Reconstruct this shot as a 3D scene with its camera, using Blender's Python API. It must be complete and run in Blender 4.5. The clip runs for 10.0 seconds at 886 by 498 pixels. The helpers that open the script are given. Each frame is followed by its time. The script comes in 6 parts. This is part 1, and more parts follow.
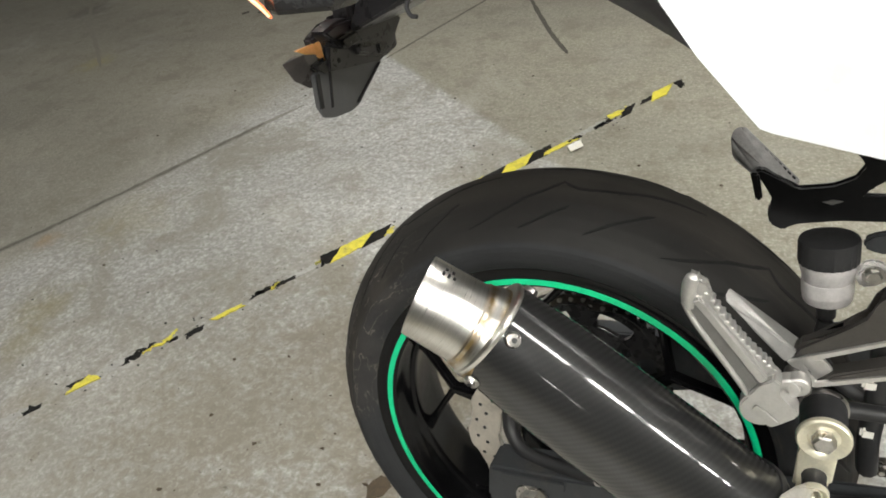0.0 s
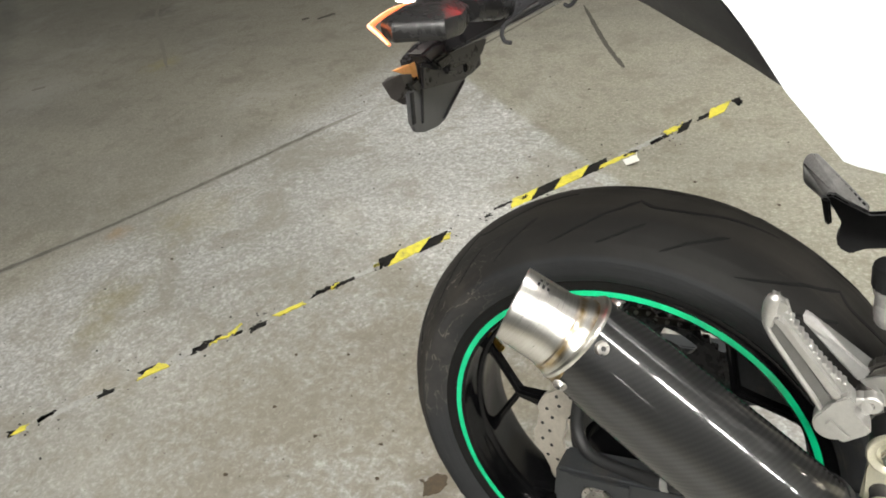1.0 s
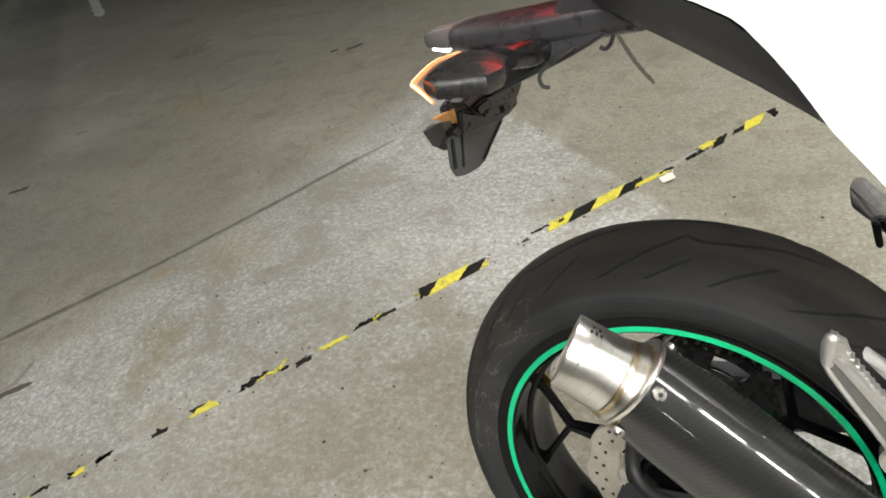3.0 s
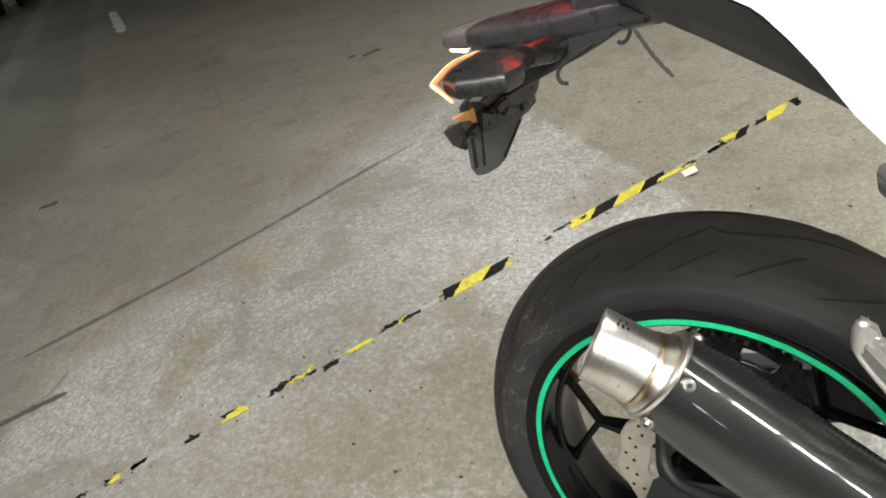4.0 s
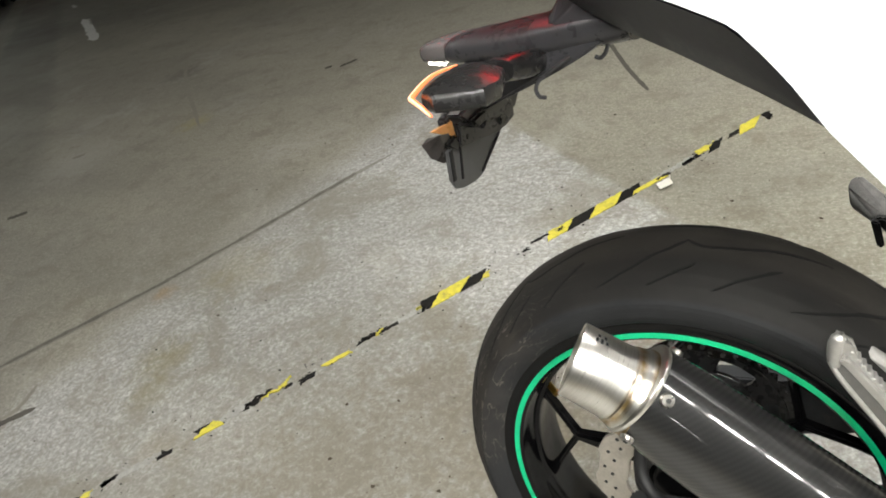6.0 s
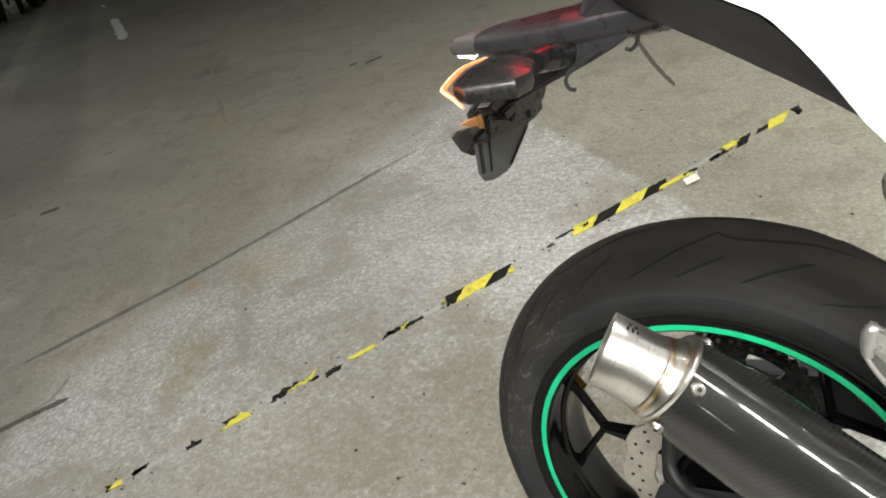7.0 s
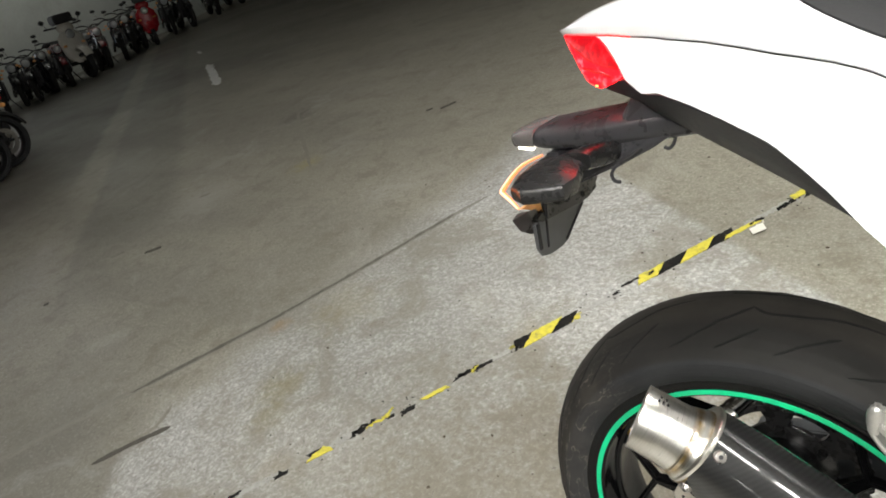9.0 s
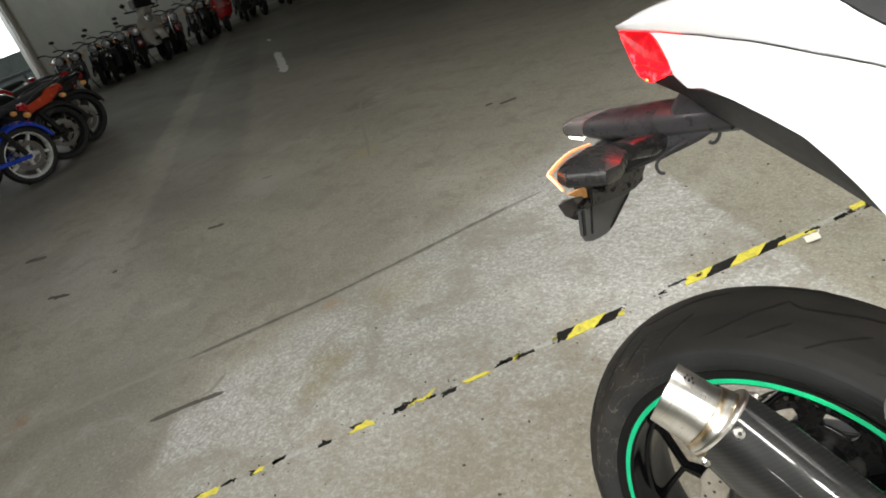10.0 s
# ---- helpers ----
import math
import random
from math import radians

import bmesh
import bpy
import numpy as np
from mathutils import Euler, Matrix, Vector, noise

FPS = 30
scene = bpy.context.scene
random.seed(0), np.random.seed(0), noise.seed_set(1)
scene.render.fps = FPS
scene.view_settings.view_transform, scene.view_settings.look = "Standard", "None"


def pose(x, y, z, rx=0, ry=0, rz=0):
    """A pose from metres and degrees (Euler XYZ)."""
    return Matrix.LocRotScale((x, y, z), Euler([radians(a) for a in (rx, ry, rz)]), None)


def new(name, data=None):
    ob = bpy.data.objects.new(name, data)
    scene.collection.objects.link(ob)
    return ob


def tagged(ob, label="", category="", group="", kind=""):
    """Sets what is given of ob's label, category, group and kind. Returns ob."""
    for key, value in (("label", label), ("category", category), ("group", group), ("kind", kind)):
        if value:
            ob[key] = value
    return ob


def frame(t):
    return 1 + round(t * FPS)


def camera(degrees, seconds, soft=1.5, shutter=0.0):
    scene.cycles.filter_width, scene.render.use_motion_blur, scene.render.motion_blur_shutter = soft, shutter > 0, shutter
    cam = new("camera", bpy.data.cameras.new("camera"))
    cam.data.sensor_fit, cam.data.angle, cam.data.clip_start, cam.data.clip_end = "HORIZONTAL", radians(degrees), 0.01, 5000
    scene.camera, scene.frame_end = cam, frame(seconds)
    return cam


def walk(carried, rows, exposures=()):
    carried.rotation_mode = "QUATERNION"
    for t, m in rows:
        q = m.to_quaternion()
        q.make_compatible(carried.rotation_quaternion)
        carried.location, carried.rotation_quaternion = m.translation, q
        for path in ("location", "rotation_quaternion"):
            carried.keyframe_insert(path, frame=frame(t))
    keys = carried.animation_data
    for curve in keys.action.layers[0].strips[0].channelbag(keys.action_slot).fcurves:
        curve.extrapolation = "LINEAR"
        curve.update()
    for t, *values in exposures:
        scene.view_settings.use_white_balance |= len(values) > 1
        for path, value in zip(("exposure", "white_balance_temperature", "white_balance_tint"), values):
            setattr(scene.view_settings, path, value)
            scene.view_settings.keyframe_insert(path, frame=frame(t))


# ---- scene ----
cam = camera(65.93, 10.0, soft=1.8)
ROWS = [
    (0.0, 0.1908, -0.4727, 1.0073, 52.267, 10.43, 23.615),
    (0.2, 0.1985, -0.4925, 1.0101, 50.943, 10.337, 23.602),
    (0.5, 0.1928, -0.5091, 1.0106, 50.493, 10.024, 24.235),
    (0.7, 0.1842, -0.5133, 1.0256, 50.878, 10.036, 24.815),
    (1.0, 0.1675, -0.5218, 1.0472, 53.408, 10.468, 27.517),
    (1.5, 0.1653, -0.5196, 1.0637, 54.912, 11.284, 28.589),
    (2.0, 0.1636, -0.5163, 1.0679, 54.462, 12.857, 27.731),
    (2.5, 0.1558, -0.5154, 1.0774, 54.739, 13.046, 27.863),
    (4.0, 0.1583, -0.525, 1.0805, 55.34, 16.605, 28.869),
    (4.5, 0.1563, -0.5226, 1.0763, 55.613, 16.41, 28.342),
    (5.0, 0.1545, -0.5173, 1.075, 55.661, 16.056, 27.682),
    (6.5, 0.1538, -0.5254, 1.0833, 55.748, 15.472, 27.167),
    (7.0, 0.1519, -0.5329, 1.0821, 56.002, 16.393, 28.916),
    (7.5, 0.1549, -0.5292, 1.0929, 56.253, 17.518, 29.913),
    (8.0, 0.1524, -0.5339, 1.1004, 56.583, 18.02, 30.361),
    (8.5, 0.1544, -0.5356, 1.1123, 57.102, 18.562, 31.155),
    (8.7, 0.1853, -0.5404, 1.1458, 57.498, 19.181, 31.642),
    (9.0, 0.2249, -0.5696, 1.1798, 60.163, 19.428, 34.668),
    (9.2, 0.2434, -0.5837, 1.1853, 60.947, 20.681, 37.364),
    (9.5, 0.2647, -0.6124, 1.1911, 61.902, 20.401, 40.092),
    (10.0, 0.2656, -0.6133, 1.1824, 61.77, 18.439, 40.485),
]
EXPOSURES = [(0.0, -0.18), (0.5, -0.05), (1.0, 0.06), (1.5, 0.01), (2.5, -0.02), (5.0, -0.03), (7.5, -0.04), (9.0, 0.0), (10.0, 0.0)]
walk(cam, [(t, pose(x, y, z, rx, ry, rz)) for t, x, y, z, rx, ry, rz in ROWS], EXPOSURES)

# ---- world and large lights ----
world = bpy.data.worlds.new("world")
scene.world = world
world.use_nodes = True
wn = world.node_tree.nodes
sky = world.node_tree.nodes.new("ShaderNodeTexSky")
sky.sky_type = "NISHITA"
sky.sun_disc = False
sky.sun_elevation = radians(40)
sky.sun_rotation = radians(250)
world.node_tree.links.new(sky.outputs[0], wn["Background"].inputs[0])
wn["Background"].inputs[1].default_value = 0.10


def area_lamp(name, m, sx, sy, power, colour=(1.0, 0.985, 0.925)):
    data = bpy.data.lights.new(name, "AREA")
    data.shape, data.size, data.size_y, data.energy, data.color = "RECTANGLE", sx, sy, power, colour
    ob = new(name, data)
    ob.matrix_world = m
    return ob


# strip lamps of the hall, all out of view: place, turn about z, watts, width of the bright face, tilt about the length
LAMPS = [
    (0.80, -1.50, 2.15, 0, 80.0, 0.14, 0),
    (-0.90, -0.55, 2.70, 0, 14.0, 0.14, 0),
    (0.62, -0.55, 2.70, 0, 7.0, 0.14, 0),
    (0.20, 1.30, 2.70, 0, 70.0, 0.14, 0),
    (2.60, -0.28, 2.72, -10, 44.0, 0.30, 0),
    (4.30, -0.45, 2.75, -6, 95.0, 0.36, 0),
    (6.05, -0.62, 2.75, -6, 110.0, 0.40, 0),
    (7.95, -0.74, 2.75, -4, 110.0, 0.40, 0),
    (10.40, -0.80, 2.75, -4, 110.0, 0.40, 0),
    (4.60, 2.90, 2.75, 20, 30.0, 0.14, 0),
    (6.60, 3.70, 2.75, 20, 30.0, 0.14, 0),
    (4.60, -6.40, 2.75, -40, 18.0, 0.14, 0),
    (6.40, -8.40, 2.75, -40, 18.0, 0.14, 0),
    # fill lamps added to brighten the middle floor, west wall and gate bikes
    (-3.60, 1.90, 3.60, 60, 23.0, 0.14, 0),
    (-13.30, 6.4, 4.2, 90, 29.0, 0.14, 68),
    (-7.0, 0.1, 4.0, 90, 26.0, 0.14, 0),
]

# ---- materials ----


class Mat:
    """A node material under construction."""

    def __init__(self, name, colour=(0.5, 0.5, 0.5), rough=0.5, metal=0.0):
        self.m = bpy.data.materials.new(name)
        self.m.use_nodes = True
        self.t = self.m.node_tree
        self.b = self.t.nodes["Principled BSDF"]
        self.b.inputs["Base Color"].default_value = (*colour, 1)
        self.b.inputs["Roughness"].default_value = rough
        self.b.inputs["Metallic"].default_value = metal
        self.c = None

    def node(self, kind, **inputs):
        n = self.t.nodes.new("ShaderNode" + kind)
        for k, v in inputs.items():
            k = k.replace("_", " ")
            if hasattr(v, "is_output"):
                self.t.links.new(v, n.inputs[k])
            else:
                n.inputs[k].default_value = v
        return n

    def coords(self):
        if self.c is None:
            self.c = self.node("TexCoord").outputs["Object"]
        return self.c

    def math(self, op, a, b=0.0, clamp=False):
        n = self.t.nodes.new("ShaderNodeMath")
        n.operation, n.use_clamp = op, clamp
        for i, v in enumerate((a, b)):
            if hasattr(v, "is_output"):
                self.t.links.new(v, n.inputs[i])
            else:
                n.inputs[i].default_value = v
        return n.outputs[0]

    def noise(self, scale, detail=4.0, rough=0.6, vec=None, distortion=0.0):
        n = self.node("TexNoise", Vector=vec or self.coords(), Scale=scale, Detail=detail, Roughness=rough, Distortion=distortion)
        return n.outputs["Fac"]

    def ramp(self, fac, *stops):
        n = self.node("ValToRGB", Fac=fac)
        e = n.color_ramp.elements
        while len(e) < len(stops):
            e.new(0.5)
        for el, (p, c) in zip(e, stops):
            el.position = p
            el.color = (*c, 1) if isinstance(c, tuple) else (c, c, c, 1)
        return n.outputs["Color"]

    def smooth(self, v, lo, hi):
        n = self.node("MapRange", Value=v, From_Min=lo, From_Max=hi)
        n.interpolation_type = "SMOOTHSTEP"
        return n.outputs[0]

    def mix(self, fac, a, b, mode="MIX"):
        n = self.t.nodes.new("ShaderNodeMix")
        n.data_type, n.blend_type = "RGBA", mode
        for k, v in ((0, fac), (6, a), (7, b)):
            if hasattr(v, "is_output"):
                self.t.links.new(v, n.inputs[k])
            elif k == 0:
                n.inputs[k].default_value = v
            else:
                n.inputs[k].default_value = (*v, 1)
        return n.outputs[2]

    def set(self, key, v):
        if hasattr(v, "is_output"):
            self.t.links.new(v, self.b.inputs[key])
        else:
            self.b.inputs[key].default_value = v
        return self

    def bump(self, height, strength=0.3, dist=0.002):
        n = self.node("Bump", Height=height, Strength=strength, Distance=dist)
        self.t.links.new(n.outputs[0], self.b.inputs["Normal"])
        return self


def varied(name, colour, rough=0.5, metal=0.0, scale=40.0, spread=0.25, bump=0.15, dirt=0.0, dist=0.001, coat=0.0, spec=0.5):
    """A plain surface with a coarse and a fine variation of tone, gloss and relief."""
    m = Mat(name, colour, rough, metal)
    a, b = m.noise(scale, 5), m.noise(scale * 7, 3)
    f = m.math("ADD", m.math("MULTIPLY", a, 0.65), m.math("MULTIPLY", b, 0.35))
    lo = tuple(c * (1 - spread) for c in colour)
    hi = tuple(min(1.0, c * (1 + spread)) for c in colour)
    col = m.ramp(f, (0.3, lo), (0.7, hi))
    if dirt:
        d = m.smooth(m.noise(scale * 0.4, 6, 0.7), 0.52, 0.72)
        col = m.mix(m.math("MULTIPLY", d, dirt), col, (0.16, 0.13, 0.10))
    m.set("Base Color", col)
    m.set("Roughness", m.math("ADD", m.math("MULTIPLY", m.math("SUBTRACT", a, 0.5), 0.3), rough, True))
    m.set("Specular IOR Level", spec)
    if coat:
        m.set("Coat Weight", coat).set("Coat Roughness", 0.05)
    if bump:
        m.bump(f, bump, dist)
    return m.m


def emitting(name, colour, strength, base=None, rough=0.2):
    m = Mat(name, base or colour, rough)
    n = m.noise(90, 3)
    m.set("Base Color", m.ramp(n, (0.2, tuple(c * 0.7 for c in (base or colour))), (0.8, base or colour)))
    m.set("Emission Color", (*colour, 1)).set("Emission Strength", strength)
    return m.m


def floor_material():
    m = Mat("worn_concrete", rough=0.4)
    p = m.coords()
    sep = m.node("SeparateXYZ", Vector=p)
    x, y = sep.outputs[0], sep.outputs[1]
    wob = m.math("MULTIPLY", m.math("SUBTRACT", m.noise(4.0, 3), 0.5), 0.10)
    # pale patch in the slab, bounded by straight edges
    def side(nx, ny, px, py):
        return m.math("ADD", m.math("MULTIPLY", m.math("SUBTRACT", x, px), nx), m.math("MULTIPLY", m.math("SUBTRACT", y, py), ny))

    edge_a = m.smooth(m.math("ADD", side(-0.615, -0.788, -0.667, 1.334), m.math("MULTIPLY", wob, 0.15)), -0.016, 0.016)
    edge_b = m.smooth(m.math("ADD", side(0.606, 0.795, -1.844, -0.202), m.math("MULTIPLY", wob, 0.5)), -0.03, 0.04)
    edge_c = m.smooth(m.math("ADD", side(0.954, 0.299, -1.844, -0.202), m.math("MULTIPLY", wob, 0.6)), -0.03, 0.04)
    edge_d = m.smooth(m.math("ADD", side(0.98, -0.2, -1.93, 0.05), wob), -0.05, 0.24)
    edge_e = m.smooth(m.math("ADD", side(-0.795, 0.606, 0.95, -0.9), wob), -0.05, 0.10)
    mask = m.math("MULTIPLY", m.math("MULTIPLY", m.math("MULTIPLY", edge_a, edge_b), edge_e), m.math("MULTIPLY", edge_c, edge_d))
    coarse, mid, fine = m.noise(1.3, 5, 0.6), m.noise(17, 5, 0.65), m.noise(115, 4, 0.7)
    fleck = m.noise(66, 4, 0.65, distortion=0.5)
    brown = m.ramp(m.math("ADD", m.math("MULTIPLY", coarse, 0.5), m.math("MULTIPLY", mid, 0.5)), (0.3, (0.205, 0.190, 0.150)), (0.55, (0.290, 0.274, 0.223)), (0.75, (0.362, 0.346, 0.288)))
    grit = m.noise(48, 4, 0.65, distortion=0.6)
    brown = m.mix(m.math("MULTIPLY", m.smooth(fine, 0.46, 0.66), 0.6), brown, (0.50, 0.48, 0.42))
    brown = m.mix(m.math("MULTIPLY", m.smooth(grit, 0.50, 0.66), 0.55), brown, (0.175, 0.16, 0.125))
    brown = m.mix(m.math("MULTIPLY", m.smooth(m.noise(6.5, 6, 0.75), 0.49, 0.64), 0.62), brown, (0.19, 0.17, 0.13))
    brown = m.mix(m.math("MULTIPLY", m.smooth(mid, 0.55, 0.72), 0.35), brown, (0.17, 0.15, 0.115))
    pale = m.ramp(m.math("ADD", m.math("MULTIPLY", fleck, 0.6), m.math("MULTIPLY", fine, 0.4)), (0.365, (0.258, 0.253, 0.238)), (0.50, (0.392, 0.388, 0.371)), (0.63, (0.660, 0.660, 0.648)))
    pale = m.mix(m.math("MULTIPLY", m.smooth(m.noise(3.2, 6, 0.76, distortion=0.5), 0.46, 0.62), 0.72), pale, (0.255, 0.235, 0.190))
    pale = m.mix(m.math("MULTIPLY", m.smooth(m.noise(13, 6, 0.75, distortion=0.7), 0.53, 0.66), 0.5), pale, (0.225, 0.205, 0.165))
    # darker soft-edged zones in the brown slab before the patch
    for wx, wy, wr, wf in ((-2.05, -0.50, 0.55, 0.55), (-2.45, -0.05, 0.50, 0.35)):
        worn = m.node("VectorMath", Vector=p)
        worn.operation = "DISTANCE"
        worn.inputs[1].default_value = (wx, wy, 0)
        reach = m.math("ADD", m.math("DIVIDE", worn.outputs["Value"], wr), m.math("MULTIPLY", m.math("SUBTRACT", m.noise(3.5, 5, 0.7), 0.5), 1.4))
        brown = m.mix(m.math("MULTIPLY", m.smooth(reach, 1.25, 0.45), wf), brown, (0.14, 0.13, 0.112))
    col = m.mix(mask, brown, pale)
    # wide traffic lanes and dull areas
    lane_p = m.node("Mapping", Vector=p, Rotation=(0, 0, radians(24)), Scale=(0.35, 1.1, 1.0)).outputs[0]
    lane = m.noise(1.0, 5, 0.55, vec=lane_p)
    col = m.mix(m.math("MULTIPLY", m.smooth(lane, 0.44, 0.62), 0.38), col, (0.17, 0.16, 0.14))
    dust = m.noise(2.3, 6, 0.72, distortion=0.5)
    col = m.mix(m.math("MULTIPLY", m.smooth(dust, 0.53, 0.70), 0.30), col, (0.47, 0.46, 0.43))
    # dark polished driving lanes by the gate, a paler stripe between, plus painted shade
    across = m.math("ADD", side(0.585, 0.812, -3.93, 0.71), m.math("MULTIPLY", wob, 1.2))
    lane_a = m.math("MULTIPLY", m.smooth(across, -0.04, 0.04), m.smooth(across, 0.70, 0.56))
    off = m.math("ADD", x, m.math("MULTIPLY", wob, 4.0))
    # darkens the far floor, standing for the parked row's shade and dim reflections
    row_shade = m.math("MULTIPLY", m.smooth(across, -0.20, -0.34), m.smooth(off, -4.6, -6.8))
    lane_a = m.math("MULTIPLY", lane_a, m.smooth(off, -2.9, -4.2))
    lanes = m.math("ADD", m.math("MULTIPLY", lane_a, 0.62), m.math("MULTIPLY", row_shade, 1.25), True)
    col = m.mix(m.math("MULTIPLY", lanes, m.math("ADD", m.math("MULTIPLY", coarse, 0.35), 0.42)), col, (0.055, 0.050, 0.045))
    # oil spots and rusty blots
    spots = m.smooth(m.noise(9.0, 6, 0.72), 0.66, 0.74)
    col = m.mix(m.math("MULTIPLY", spots, 0.55), col, (0.10, 0.085, 0.065))
    streak = m.node("Mapping", Vector=p, Rotation=(0, 0, radians(-35)), Scale=(1.0, 7.0, 1.0)).outputs[0]
    smear = m.smooth(m.noise(1.6, 6, 0.7, vec=streak), 0.57, 0.75)
    col = m.mix(m.math("MULTIPLY", smear, 0.35), col, (0.13, 0.12, 0.10))
    # the brown blots just behind the wheel mix floor dirt with painted wheel shade
    for sx, sy, r, c, f in ((-1.49, 0.235, 0.075, (0.20, 0.165, 0.045), 0.50), (-1.43, 0.12, 0.060, (0.20, 0.17, 0.06), 0.42), (-1.76, 0.475, 0.034, (0.30, 0.17, 0.05), 0.5),
                            (-0.355, 0.037, 0.050, (0.045, 0.030, 0.016), 0.85), (-2.545, -0.48, 0.045, (0.22, 0.12, 0.04), 0.6), (-2.88, 1.72, 0.08, (0.34, 0.29, 0.10), 0.5),
                            (-1.23, -0.02, 0.05, (0.33, 0.27, 0.17), 0.34), (-2.0, 1.08, 0.06, (0.17, 0.14, 0.11), 0.34), (-2.30, 2.35, 0.08, (0.13, 0.11, 0.09), 0.34),
                            (-3.74, 2.45, 0.13, (0.07, 0.06, 0.05), 0.6), (-3.40, 1.30, 0.22, (0.42, 0.41, 0.37), 0.4), (-1.55, 0.62, 0.14, (0.26, 0.22, 0.10), 0.3),
                            (-0.80, 0.62, 0.05, (0.30, 0.26, 0.18), 0.4), (-0.62, 0.30, 0.10, (0.15, 0.12, 0.08), 0.35), (-0.40, -0.16, 0.12, (0.13, 0.10, 0.07), 0.4), (-0.30, 0.26, 0.20, (0.20, 0.155, 0.075), 0.6), (-0.22, 0.48, 0.16, (0.21, 0.17, 0.10), 0.45), (-1.10, -0.08, 0.40, (0.225, 0.205, 0.165), 0.42), (-0.72, 0.10, 0.28, (0.22, 0.195, 0.15), 0.36)):
        d = m.node("VectorMath", Vector=p)
        d.operation = "DISTANCE"
        d.inputs[1].default_value = (sx, sy, 0)
        blot = m.math("ADD", m.math("DIVIDE", d.outputs["Value"], r), m.math("MULTIPLY", m.math("SUBTRACT", mid, 0.5), 3.2))
        col = m.mix(m.math("MULTIPLY", m.smooth(blot, 1.7, -0.1), f), col, c)
    # thin scratches and drag marks in two directions
    for turn, scale, lo in ((28, (1.2, 34.0, 1.0), 0.70), (-62, (1.6, 40.0, 1.0), 0.715)):
        drag = m.node("Mapping", Vector=p, Rotation=(0, 0, radians(turn)), Scale=scale).outputs[0]
        line = m.smooth(m.noise(2.2, 3, 0.5, vec=drag, distortion=0.3), lo, lo + 0.05)
        col = m.mix(m.math("MULTIPLY", line, 0.42), col, (0.12, 0.105, 0.085))
    near = m.node("VectorMath", Vector=p)
    near.operation = "DISTANCE"
    near.inputs[1].default_value = (-0.42, 0.02, 0)
    grime = m.math("ADD", near.outputs["Value"], m.math("MULTIPLY", m.math("SUBTRACT", m.noise(5.5, 6, 0.75, distortion=0.6), 0.5), 1.1))
    col = m.mix(m.math("MULTIPLY", m.smooth(grime, 0.85, 0.30), m.math("ADD", m.math("MULTIPLY", m.smooth(grit, 0.40, 0.60), 0.5), 0.22)), col, (0.20, 0.178, 0.14))
    chip = m.noise(84, 3, 0.6, distortion=0.8)
    col = m.mix(m.math("MULTIPLY", m.smooth(chip, 0.56, 0.66), 0.16), col, (0.60, 0.585, 0.545))
    col = m.mix(m.math("MULTIPLY", m.smooth(chip, 0.43, 0.34), 0.24), col, (0.13, 0.118, 0.095))
    speck = m.smooth(m.noise(34, 4, 0.8, distortion=0.4), 0.645, 0.72)
    col = m.mix(m.math("MULTIPLY", speck, 0.68), col, (0.075, 0.062, 0.048))
    m.set("Base Color", col)
    gloss = m.math("ADD", m.math("ADD", m.math("MULTIPLY", coarse, 0.25), m.math("MULTIPLY", mask, 0.18)), m.math("MULTIPLY", m.math("SUBTRACT", lane, 0.5), 0.5))
    m.set("Roughness", m.math("ADD", gloss, 0.30, True))
    m.set("Specular IOR Level", 0.45)
    m.bump(m.math("ADD", m.math("ADD", m.math("MULTIPLY", fine, 0.6), mid), m.math("MULTIPLY", fleck, 0.4)), 0.32, 0.0018)
    return m.m


def carbon_material():
    m = Mat("carbon_weave", (0.012, 0.012, 0.013), 0.35)
    sep = m.node("SeparateXYZ", Vector=m.coords())
    ang = m.math("ARCTAN2", sep.outputs[1], sep.outputs[0])
    rows = m.math("MULTIPLY", sep.outputs[2], 1 / 0.0027)
    cols = m.math("MULTIPLY", ang, 0.048 / 0.0027)
    twill = m.math("FRACT", m.math("ADD", m.math("MULTIPLY", rows, 0.5), m.math("MULTIPLY", m.math("FLOOR", cols), 0.25)))
    warp = m.smooth(twill, 0.42, 0.58)
    worn = m.noise(60, 4)
    m.set("Base Color", m.mix(warp, (0.0125, 0.0125, 0.013), m.mix(worn, (0.0155, 0.0155, 0.016), (0.021, 0.021, 0.0215))))
    m.set("Roughness", m.math("ADD", m.math("MULTIPLY", warp, -0.12), 0.42))
    m.set("Specular IOR Level", 0.3)
    m.set("Coat Weight", 1.0).set("Coat Roughness", 0.055).set("Coat IOR", 1.58)
    m.bump(warp, 0.03, 0.0003)
    return m.m


